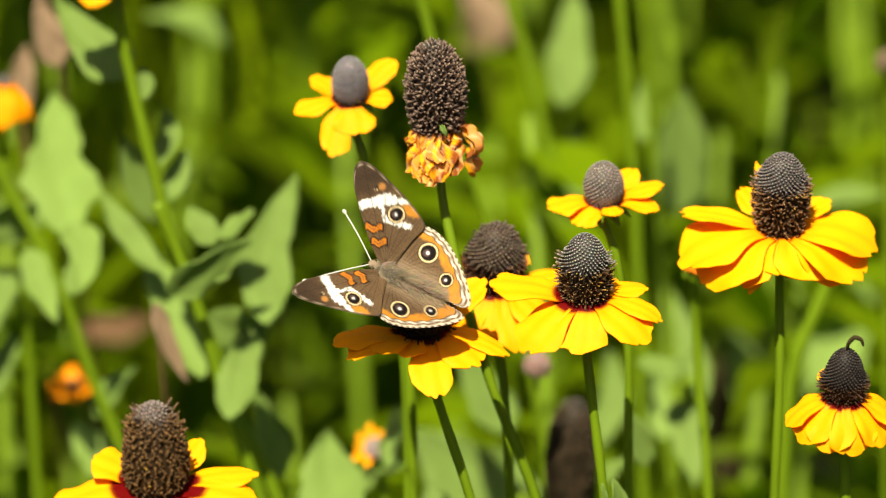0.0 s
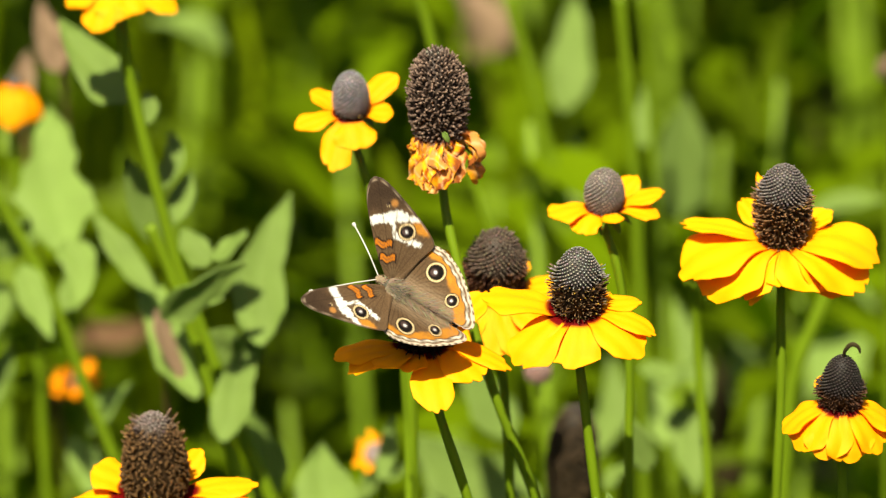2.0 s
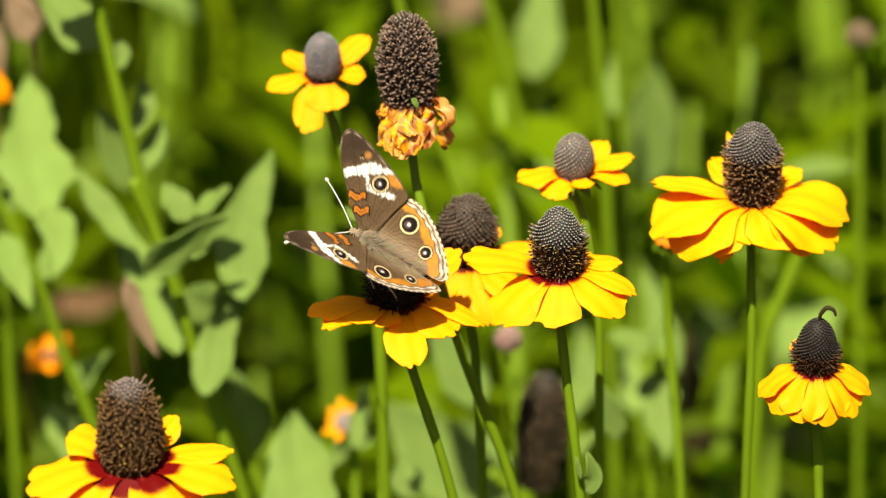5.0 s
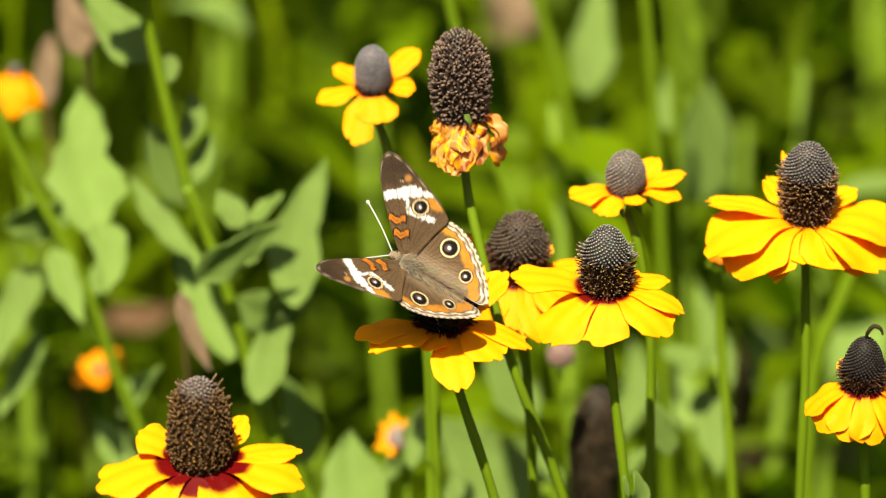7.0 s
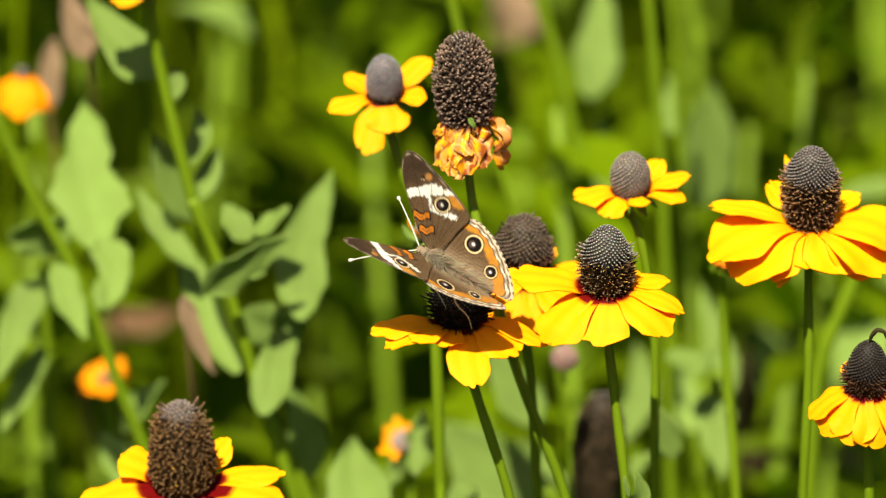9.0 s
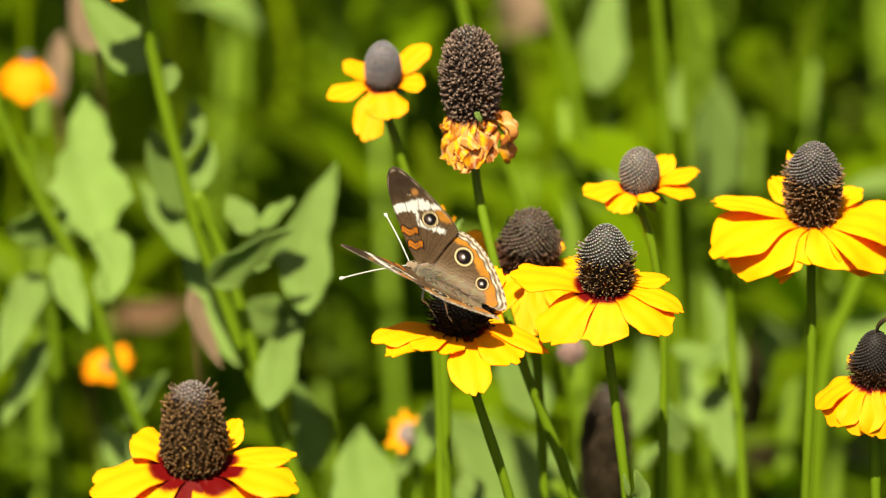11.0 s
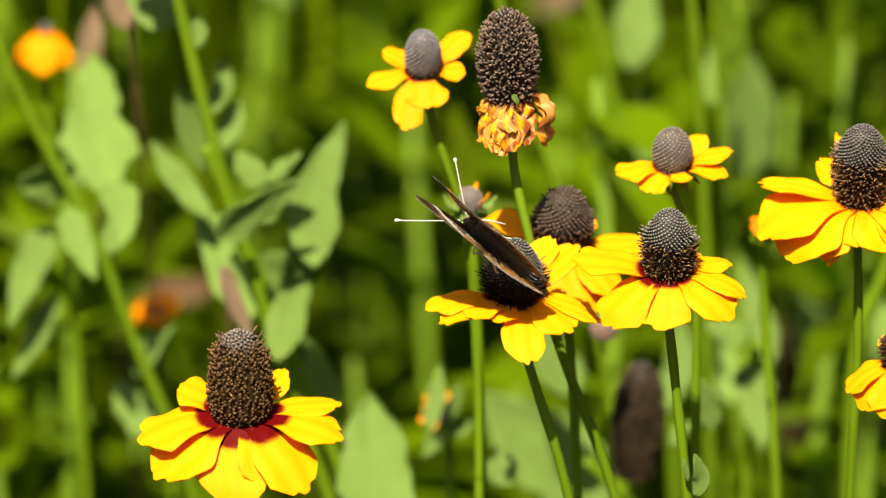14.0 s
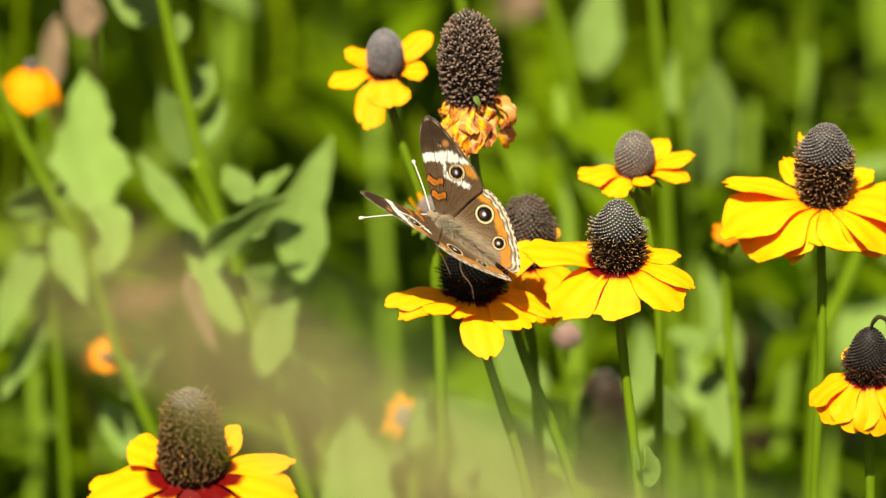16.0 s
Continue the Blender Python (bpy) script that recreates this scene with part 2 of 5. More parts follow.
def cone_mesh(rng, R, H, grey=0.5, count=520, spike=0.0011, tuft=0.0, top=0.0, pollen=0.12, belly=0.35, tone=GREY,
              dark=DARK, tips=RUST, crown=0.0, blunt=0.24, skip=0.0, pit=0.45):
    """The floret cone: a core set with florets in spiral rows, flat-topped buds above, open spiky ones below; shade in
    the gaps is painted into core and floret bases, and pit sets how weak it is on the buds.
    """
    v, f, c = [], [], []
    n, m = 22, 28
    for i in range(n):
        s = i / (n - 1)
        r = cone_radius(s, R * 0.96, top, belly)
        for j in range(m):
            a = 2 * math.pi * j / m
            v.append((r * math.cos(a), r * math.sin(a), s * H * 0.985))
            # core is a darkened floret colour, painted shade for the gaps between florets
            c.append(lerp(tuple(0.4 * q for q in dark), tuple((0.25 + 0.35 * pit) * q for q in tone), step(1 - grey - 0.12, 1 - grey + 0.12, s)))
    for i in range(n - 1):
        for j in range(m):
            a, b = i * m + j, i * m + (j + 1) % m
            f.append((a, b, b + m, a + m))
    # even areas along the profile
    fine = 400
    area = [0.0]
    for i in range(fine):
        s0, s1 = i / fine, (i + 1) / fine
        r0, r1 = cone_radius(s0, R, top, belly), cone_radius(s1, R, top, belly)
        area.append(area[-1] + (r0 + r1) / 2 * math.hypot(r1 - r0, H / fine))
    k, size = 0, math.sqrt(area[-1] * 2 * math.pi / count)
    for i in range(count):
        want = area[-1] * (i + 0.5) / count
        while area[k + 1] < want:
            k += 1
        s = (k + (want - area[k]) / max(1e-12, area[k + 1] - area[k])) / fine
        r = cone_radius(s, R, top, belly)
        dr = (cone_radius(min(1, s + 0.01), R, top, belly) - cone_radius(max(0, s - 0.01), R, top, belly))
        ds = (min(1, s + 0.01) - max(0, s - 0.01)) * H
        a = i * 2.399963 + rng.uniform(-.10, .10) * (s < 1 - grey)
        out = Vector((math.cos(a), math.sin(a), 0))
        nrm = Vector((out.x * ds, out.y * ds, -dr)).normalized()
        side = Vector((-out.y, out.x, 0))
        rise = nrm.cross(side) * -1
        p = out * r + Vector((0, 0, s * H))
        open_ = 1 - step(1 - grey - 0.10, 1 - grey + 0.06, s + rng.uniform(-0.04, 0.04))
        if open_ > 0.5 and rng.random() < skip:
            continue
        w = size * (0.33 + 0.07 * pit * (1 - open_) - (0.33 - blunt) * open_) * rng.uniform(0.85, 1.15)
        edge = math.exp(-((s - (1 - grey)) / 0.12) ** 2)
        L = size * (0.46 - 0.16 * pit) * (1 - open_) + spike * open_ * rng.uniform(0.5, 1.4) + tuft * edge * rng.uniform(0.1, 1.0) ** 1.5
        if crown and 0.62 < s < 0.93 and rng.random() < 0.22 and r > R * 0.5:
            L += crown * rng.uniform(0.4, 1.0)
        d = (nrm + Vector((0, 0, 1)) * (0.10 + 0.45 * open_) + Vector((rng.uniform(-.5, .5), rng.uniform(-.5, .5), rng.uniform(-.4, .3))) * open_)
        d = d.normalized()
        o = len(v)
        for h, q in ((-0.3 * L, 1.0), (0.55 * L, 0.92 - 0.1 * open_), (0.85 * L, 0.60 + 0.22 * open_), (L, 0.36 + 0.14 * open_)):
            for x, y in ((1, 0), (0, 1), (-1, 0), (0, -1)):
                v.append(tuple(p + d * h + (side * x + rise * y) * w * q))
        for l in (0, 4, 8):
            for q in range(4):
                f.append((o + l + q, o + l + (q + 1) % 4, o + l + 4 + (q + 1) % 4, o + l + 4 + q))
        f.append((o + 12, o + 13, o + 14, o + 15))
        k1 = rng.uniform(0.55, 1.5)
        # closed buds: pit dims the foot and lifts the tip, painted shade and light
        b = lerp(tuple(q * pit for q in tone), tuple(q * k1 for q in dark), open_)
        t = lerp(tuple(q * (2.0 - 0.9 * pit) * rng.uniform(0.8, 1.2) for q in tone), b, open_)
        if open_ > 0.5:
            q = rng.random()
            t = (0.85, 0.52, 0.05) if q < pollen * (0.4 + edge) else lerp(b, tips, rng.uniform(0.0, 1.0) ** 1.6)
        # each floret's buried foot is painted darker, as contact shade
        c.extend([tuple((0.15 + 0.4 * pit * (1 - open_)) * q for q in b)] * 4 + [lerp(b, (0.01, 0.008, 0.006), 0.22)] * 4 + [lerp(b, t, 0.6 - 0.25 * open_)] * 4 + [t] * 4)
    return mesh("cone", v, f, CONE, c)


def leaf_mesh(points, width, thick=0.0004, cup=0.25, wave=0.06, seed=0, mat=None, tipy=0.36, base=0.72, face=(0, -0.5, 0.9), lobes=0.0):
    """A leaf blade along a smooth midrib, with a creased middle and a wavy edge; base: how broad it clasps the stem."""
    mid = smooth_path(points, 6)
    n, m = len(mid), 9
    face = Vector(face).normalized()
    rows = []
    for i, c in enumerate(mid):
        s = i / (n - 1)
        d = (mid[min(i + 1, n - 1)] - mid[max(i - 1, 0)]).normalized()
        side = d.cross(face).normalized()
        nrm = side.cross(d).normalized()
        prof = (base + (1 - base) * step(0, tipy * 0.8, s)) * max(0.0, 1 - max(0.0, (s - tipy) / (1 - tipy)) ** 1.75) ** 0.9 * math.sqrt(min(1.0, s / 0.14 + 0.03)) + 0.012
        w = width / 2 * prof
        row = []
        for j in range(m):
            u = 2 * j / (m - 1) - 1
            e = 1 + lobes * abs(u) * (math.sin(13 * s + 2.1 * seed + (1.5 if u > 0 else 0)) + 0.6 * math.sin(31 * s + seed - u))
            h = cup * w * abs(u) + wave * width * math.sin(9 * s + 5 * u + seed) * abs(u)
            row.append(tuple(c + side * (u * w * e) + nrm * h))
        rows.append(row)
    v, f, _ = sheet(rows, thick)
    return mesh("leaf", v, f, mat or LEAF, rims=True)


def stem_mesh(points, r=0.0012, taper=0.25):
    path = smooth_path(points, 10)
    v, f = tube(path, lambda s: r * (1 - taper + taper * s) * (1 + 0.05 * math.sin(40 * s)), 10, rib=0.06)
    return mesh("stem", v, f, STEM)


FLOWERS = {}


def flower(key, head, stem, base, label, petals, cone, tilt=(0, 0), spin=0, seed=1, bracts=True, r=0.0012, group="coneflowers",
           dry=False, leaves=(), warm=0.0, ring=0.14, near=1.0, fold=0.08):
    """A coneflower plant: stem from the ground, bracts, cone and ray petals. head: where petals meet the cone;
    stem: points from just under the head to the ground; petals: azimuth, length, width, lift, droop; near: shifts the
    upper plant along the line of sight."""
    rng = random.Random(seed)
    eye = Vector(EYE)
    head = eye + (Vector(head) - eye) * near
    stem = [eye + (Vector(p) - eye) * near for p in stem]
    h, b = Vector(head), Vector(base)
    plant = thing("coneflower", b, label, "flower", group)
    axis = pose(*(h - b), tilt[0], tilt[1], spin)
    low = axis @ Vector((0, 0, -0.0022))
    pts = [low, axis @ Vector((0, 0, -0.0045))] + [Vector(p) - b for p in stem] + [Vector((0, 0, -0.01))]
    part("stem", stem_mesh(pts, r), plant)
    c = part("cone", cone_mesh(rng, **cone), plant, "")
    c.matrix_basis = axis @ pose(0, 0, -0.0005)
    cup_v, cup_f = tube([Vector((0, 0, -0.0026)), Vector((0, 0, -0.0016)), Vector((0, 0, 0.0002))],
                        lambda s: 0.0012 + (cone["R"] * 0.80 - 0.0012) * s, 14)
    cup = part("receptacle", mesh("receptacle", cup_v, cup_f, STEM), plant)
    cup.matrix_basis = axis
    for p in petals:
        kw = dict() if dry else dict(ring=ring, warm=warm, fold=fold)
        kw.update(p[5] if len(p) > 5 else {})
        me = (dry_petal_mesh if dry else petal_mesh)(rng, *p[:5], root=cone["R"] * 0.78, **kw)
        ob = part("petal", me, plant)
        ob.matrix_basis = axis
    if bracts:
        for i in range(7):
            a = 2 * math.pi * (i + rng.uniform(-.2, .2)) / 7
            d = Vector((math.cos(a), math.sin(a), 0))
            L = rng.uniform(0.0035, 0.0055) * min(1, cone["R"] / .0055)
            me = leaf_mesh([d * 0.001 + Vector((0, 0, -0.0024)), d * (0.002 + L * 0.5) + Vector((0, 0, -0.003)),
                            d * (0.002 + L) + Vector((0, 0, -0.0045))], 0.0022, 0.0003, seed=i, mat=STEM, tipy=0.3, base=0.9,
                           face=(0, 0, 1))
            part("bract", me, cup)
    for i, (pts, w, face) in enumerate(leaves):
        part("leaf", leaf_mesh([Vector(p) - b for p in pts], w, seed=i + seed, face=face), plant)
    FLOWERS[key] = (plant, b.copy(), h - b)
    return plant


def dry_petal_mesh(rng, az, length, width, lift, droop, root=0.004, crumple=0.26, tone=0.5):
    """A withered, crumpled ray floret that hangs down, its edges rolled in; tone: from yellow through tan to rust."""
    n, m = 30, 11
    az, lift, droop = radians(az), radians(lift), radians(droop)
    ph = [rng.uniform(0, 6.28) for _ in range(7)]
    x, z, mid = root, 0.0, []
    for i in range(n):
        mid.append((x, z, lift - droop * min(1, i / (n * 0.45))))
        e = mid[-1][2] + 1.3 * math.sin(0.5 * i + ph[0]) * crumple
        x += length / n * math.cos(e)
        z += length / n * math.sin(e)
    gold, tan, rust = (0.98, 0.44, 0.004), (0.62, 0.27, 0.065), (0.24, 0.034, 0.003)
    main = lerp(gold, tan, min(1, tone * 2)) if tone < 0.5 else lerp(tan, rust, tone * 2 - 1)
    other = rust if tone < 0.5 else gold
    rows, cols = [], []
    for i, (px, pz, e) in enumerate(mid):
        s = i / (n - 1)
        row, col = [], []
        for j in range(m):
            u = 2 * j / (m - 1) - 1
            w = width * 0.75 * (0.55 + 0.45 * step(0, 0.5, s)) * (1 + 0.25 * math.sin(10 * s + ph[5] + 2 * u))
            w *= 1 - 0.5 * step(0.8, 1, s) * abs(u)
            h = crumple * width * (0.42 * math.sin(6 * u + 5 * s + ph[1]) + 0.34 * math.sin(10 * s + 3 * u + ph[2])
                                   + 0.30 * abs(math.sin(11 * s - 4 * u + ph[6])) + 0.22 * abs(math.sin(9 * u + 7 * s + ph[3])))
            h += 0.35 * w * u * u * math.sin(3 * s + ph[3])
            y = u * w * (1 - crumple * 0.5) + 0.10 * length * math.sin(5 * s + ph[3])
            row.append((px - h * math.sin(e), y, pz + h * math.cos(e)))
            k = 0.5 + 0.5 * math.sin(4 * u + 9 * s + ph[4])
            c = lerp(main, other, step(0.55, 0.90, k) * 0.9)
            c = lerp(c, (0.80, 0.62, 0.36), step(0.80, 1.0, 0.5 + 0.5 * math.sin(14 * s - 5 * u + ph[5])) * 0.4)
            col.append(lerp((0.10, 0.02, 0.01), c, step(0.02, 0.16, s)))
        rows.append(row)
        cols.append(col)
    ca, sa = math.cos(az), math.sin(az)
    rows = [[(p[0] * ca - p[1] * sa, p[0] * sa + p[1] * ca, p[2]) for p in r] for r in rows]
    v, f, c = sheet(rows, 0.00014, cols)
    return mesh("petal", v, f, DRYPETAL, c, rims=True)


# ---- ground ----
def build_ground():
    ax = [-300, -80, -25, -9, -4, -2.2] + [-1.4 + 0.1 * i for i in range(29)] + [2.2, 4, 9, 25, 80, 300]
    ay = [-300, -80, -25, -9, -4, -2.2] + [-1.5 + 0.12 * i for i in range(46)] + [5, 8, 14, 25, 80, 300]
    v, f = [], []
    for y in ay:
        for x in ax:
            near = 1 if abs(x) < 3 and -2 < y < 5 else 0
            v.append((x, y, near * 0.012 * noise.noise(Vector((x * 6, y * 6, 0))) - 0.004))
    n = len(ax)
    for i in range(len(ay) - 1):
        for j in range(n - 1):
            a = i * n + j
            f.append((a, a + 1, a + n + 1, a + n))
    tagged(new("ground", mesh("ground", v, f, SOIL)), "dark ground with low green growth under the meadow plants", "ground", kind="structure")


# ---- meadow behind the flowers ----
def meadow():
    rng = random.Random(5)
    gv, gf, lv, lf, sv, sf = [], [], [], [], [], []

    def blade(v, f, base, tip, w, bend, n=5):
        o = len(v)
        d = Vector(tip) - Vector(base)
        side = Vector((math.cos(bend), math.sin(bend), 0))
        for i in range(n + 1):
            s = i / n
            c = Vector(base) + d * s + Vector((d.x, d.y, 0)) * (s * s - s) * 0.6
            ww = w * (1 - s ** 1.6) * 0.5 + 0.0003
            v.extend([tuple(c - side * ww), tuple(c + Vector((0, 0, ww * 0.4))), tuple(c + side * ww)])
        for i in range(n):
            a = o + i * 3
            f.extend([(a, a + 1, a + 4, a + 3), (a + 1, a + 2, a + 5, a + 4)])

    def leaf(v, f, base, d, L, w, sag):
        o = len(v)
        d = d.normalized()
        side = d.cross(Vector((0, 0, 1))).normalized()
        up = side.cross(d)
        for i in range(6):
            s = i / 5
            c = base + d * L * s - Vector((0, 0, sag * L * s * s))
            ww = w * 0.5 * (0.35 + 0.65 * step(0, 0.35, s)) * (1 - step(0.45, 1.05, s)) + 0.0004
            v.extend([tuple(c - side * ww + up * ww * 0.25), tuple(c), tuple(c + side * ww + up * ww * 0.25)])
        for i in range(5):
            a = o + i * 3
            f.extend([(a, a + 1, a + 4, a + 3), (a + 1, a + 2, a + 5, a + 4)])

    def tuft(x, y, low, high, wmax=0.009):
        for b in range(rng.randint(2, 4)):
            t = (x + rng.uniform(-.05, .05), y + rng.uniform(-.04, .04), rng.uniform(low, high))
            blade(gv, gf, (x + rng.uniform(-.01, .01), y + rng.uniform(-.01, .01), 0), t, rng.uniform(0.003, wmax), rng.uniform(-.6, .6))

    def herb(x, y, h, low, count):
        top = Vector((x + rng.uniform(-.04, .04), y + rng.uniform(-.04, .04), h))
        base = Vector((x, y, 0))
        tube([base, base.lerp(top, 0.5) + Vector((rng.uniform(-.01, .01), rng.uniform(-.01, .01), 0)), top], rng.uniform(.0013, .0021), 5, sv, sf)
        for b in range(count):
            s = low + (1 - low) * rng.random() ** 0.8
            a = rng.uniform(0, 6.28)
            d = Vector((math.cos(a), math.sin(a), rng.uniform(-0.1, 1.4)))
            leaf(lv, lf, base.lerp(top, s), d, rng.uniform(0.03, 0.075), rng.uniform(0.008, 0.022), rng.uniform(0.1, 0.6))

    # gaps where the stand is open and dark
    gaps = ((-0.097, -0.073, 1.5, 0.93), (-0.038, -0.010, 2.4, 0.94), (0.055, 0.068, 1.2, 0.90), (0.076, 0.096, 1.6, 0.88),
            (-0.060, -0.040, 0.55, 0.6), (0.020, 0.034, 0.7, 0.7))

    def gap(x, y):
        u = x / (1 + y / 1.2)
        return any(a < u < b and y < c and rng.random() < d for a, b, c, d in gaps)

    # the tall dense stand behind, shaded under its own canopy
    for i in range(1900):
        y = 0.47 + 2.6 * rng.random() ** 1.3
        x = rng.uniform(-1.0, 1.0) if rng.random() < 0.5 else rng.uniform(-0.30, 0.30) * (1 + 0.3 * y)
        if gap(x, y):
            continue
        if rng.random() < 0.26:
            tuft(x, y, 0.36, 0.66)
        else:
            herb(x, y, rng.uniform(0.48, 0.68), 0.45, rng.randint(9, 14))
    # taller weeds, added with their leaves out of view to shade what stands behind them
    for x, y, h in ((-0.17, 0.50, 0.98), (-0.19, 0.62, 0.95), (0.035, 0.64, 0.86), (0.065, 0.72, 0.90)):
        herb(x, y, h, 0.68, 46)
    # a looser fringe in the sun
    for i in range(210):
        y = rng.uniform(0.24, 0.50)
        x = rng.uniform(-0.22, 0.22) if rng.random() < 0.6 else rng.uniform(-0.6, 0.6)
        thin = 0.08 if -0.10 < x < -0.025 or -0.02 < x < 0.0 else (0.45 if 0.065 < x < 0.11 else (1.0 if abs(x) < 0.09 else 0.6))
        if rng.random() > thin or gap(x, y):
            continue
        z = 0.60 - 0.364 * y
        if rng.random() < 0.28:
            tuft(x, y, z - 0.10, z + 0.10, 0.007)
        else:
            herb(x, y, z + rng.uniform(-0.05, 0.08), 0.7, rng.randint(7, 12))
    for i in range(1300):
        y = 0.35 + 3.4 * rng.random()
        x = rng.gauss(0, 1.1)
        if abs(x) < 0.42 + 0.12 * y:
            continue
        if rng.random() < 0.5:
            tuft(x, y, 0.3, 0.62, 0.010)
        else:
            herb(x, y, rng.uniform(0.38, 0.62), 0.4, rng.randint(8, 12))
    # the meadow all round, thinner with distance
    for i in range(4200):
        x, y = rng.gauss(0, 1.9), rng.gauss(0.6, 2.2)
        if (abs(x) < 0.34 + 0.1 * abs(y) and -1.9 < y < 0.5) or (abs(x) < 0.9 and 0.4 < y < 3.2):
            continue
        if rng.random() < 0.6:
            tuft(x, y, 0.2, 0.5, 0.012)
        else:
            herb(x, y, rng.uniform(0.25, 0.55), 0.3, rng.randint(6, 10))
    # low growth under the open stand
    for i in range(420):
        x, y = rng.uniform(-0.5, 0.5), rng.uniform(-1.9, 0.45)
        if rng.random() < 0.55:
            tuft(x, y, 0.08, 0.24, 0.006)
        else:
            herb(x, y, rng.uniform(0.10, 0.26), 0.15, rng.randint(5, 9))
    tagged(new("meadow_grass", mesh("meadow_grass", gv, gf, GRASS)), "bright green meadow grass blades out of focus", "grass", kind="stuff")
    tagged(new("meadow_foliage", mesh("meadow_foliage", lv, lf, FARLEAF)), "dense green leaves of the meadow undergrowth", "foliage", kind="stuff")
    tagged(new("meadow_stems", mesh("meadow_stems", sv, sf, STEM)), "thin green stems of the meadow undergrowth", "stems", kind="stuff")


build_ground()
meadow()

# ---- the sharp coneflowers ----
flower("right", (0.0787, 0.0200, 0.6003), [(0.0793, 0.0200, 0.5666), (0.0787, 0.0200, 0.5372), (0.0793, 0.0220, 0.4480)], (0.0710, 0.022, 0.0),
       "coneflower with broad yellow drooping petals and a tall grey-tipped cone",
       [(-8, 0.0185, 0.0160, 11, 62), (-30, 0.0178, 0.0165, -6, 46), (-45, 0.0152, 0.0100, -18, 36), (-58, 0.0125, 0.0155, -16, 30), (-80, 0.0104, 0.0120, -19, 26), (-117, 0.0140, 0.0042, -32, 20), (-132, 0.0142, 0.0120, -20, 34), (-148, 0.0186, 0.0175, -9, 40), (-166, 0.0205, 0.0160, 4, 40), (176, 0.0182, 0.0070, 17, 22), (33, 0.0096, 0.0060, 22, 20), (111, 0.0130, 0.0026, 46, 6), (132, 0.0097, 0.0065, 29, 10), (60, 0.0076, 0.0070, 16, 20)],
       dict(R=.0053, H=.0188, grey=0.36, pit=.9, spike=.0014, tuft=.0009, belly=.46, top=.2, count=1100, skip=.10, blunt=.36, crown=.0004, tone=(.21, .178, .168), dark=(.19, .100, .048), tips=(.46, .25, .11), pollen=.05), seed=11, tilt=(12, 0), ring=.05, warm=-.15, fold=0.02)
flower("front", (0.0347, -0.0040, 0.5927), [(0.0366, -0.0040, 0.5694), (0.0393, -0.0040, 0.5471), (0.0437, -0.0020, 0.4736)], (0.0480, 0.0, 0.0),
       "coneflower with eight bright yellow petals around a domed grey cone",
       [(14, 0.0103, 0.0065, 9, 20), (-16, 0.0143, 0.0065, 4, 42), (-37, 0.0146, 0.0120, -6, 34), (-95, 0.0116, 0.0120, -24, 24), (-141, 0.0152, 0.0120, -17, 30), (177, 0.0168, 0.0110, 18, 26), (47, 0.0065, 0.0070, 2, 20), (133, 0.0066, 0.0070, 2, 20)],
       dict(R=.0050, H=.0156, grey=0.43, spike=.0014, tuft=.0015, belly=.26, top=.45, count=900, skip=.10, blunt=.25, tone=(.30, .27, .245), pit=.45, dark=(.095, .050, .026), tips=(.78, .55, .25), pollen=.16), seed=12, tilt=(12, 0), ring=.17,
       leaves=[([(0.0409, -0.0010, 0.5399), (0.0429, -0.0010, 0.5432), (0.0415, -0.0010, 0.5493)], .0042, (0, -.8, .5)),
               ([(0.0399, -0.0070, 0.5457), (0.0394, -0.0070, 0.5483), (0.0388, -0.0070, 0.5507)], .0012, (0, -.8, .5))])
flower("behind", (0.0169, 0.0750, 0.5671), [(0.0189, 0.0750, 0.5453), (0.0209, 0.0750, 0.5145), (0.0221, 0.0750, 0.4368)], (0.0220, 0.075, 0.0),
       "coneflower with orange-yellow petals and a brownish cone, partly hidden behind others",
       [(1, 0.0156, 0.0080, 21, 34), (-43, 0.0133, 0.0095, -7, 30), (-67, 0.0145, 0.0090, -25, 26), (-93, 0.0140, 0.0105, -30, 26), (-122, 0.0134, 0.0080, -33, 30), (-147, 0.0111, 0.0070, -14, 34), (158, 0.0148, 0.0085, 42, 72), (-162, 0.0138, 0.0080, -8, 50), (61, 0.0074, 0.0070, 24, 20)],
       dict(R=.0062, H=.0154, grey=0.50, spike=.0013, tuft=.0010, belly=.36, tone=(.17, .12, .088), pit=.8, pollen=.05, count=760, skip=.20, blunt=.32, dark=(.085, .034, .020), tips=(.36, .17, .07), crown=.0008), warm=.02, seed=13, tilt=(12, 3), near=0.9642)
flower("bf", (0.0001, 0.0000, 0.5836), [(0.0034, 0.0000, 0.5678), (0.0103, 0.0000, 0.5455), (0.0220, 0.0050, 0.4840)], (0.0300, 0.010, 0.0),
       "yellow coneflower with a dark cone on which the butterfly feeds",
       [(-154, 0.0166, 0.0078, 17, 26), (-144, 0.0158, 0.0068, 13, 30), (-128, 0.0112, 0.0070, 18, 24), (-103, 0.0079, 0.0060, 9, 20), (-82, 0.0160, 0.0090, -12, 20), (-37, 0.0121, 0.0110, -4, 30), (-12, 0.0156, 0.0065, -0, 34), (33, 0.0141, 0.0080, 29, 10), (59, 0.0126, 0.0070, 38, 20)],
       dict(R=.0058, H=.0138, grey=0.55, spike=.0020, tuft=.0013, belly=.16, tone=(.25, .225, .215), pit=.40, count=850, skip=.3, blunt=.26, dark=(.025, .012, .009), tips=(.12, .06, .03), pollen=.0), seed=14, tilt=(12, 0))
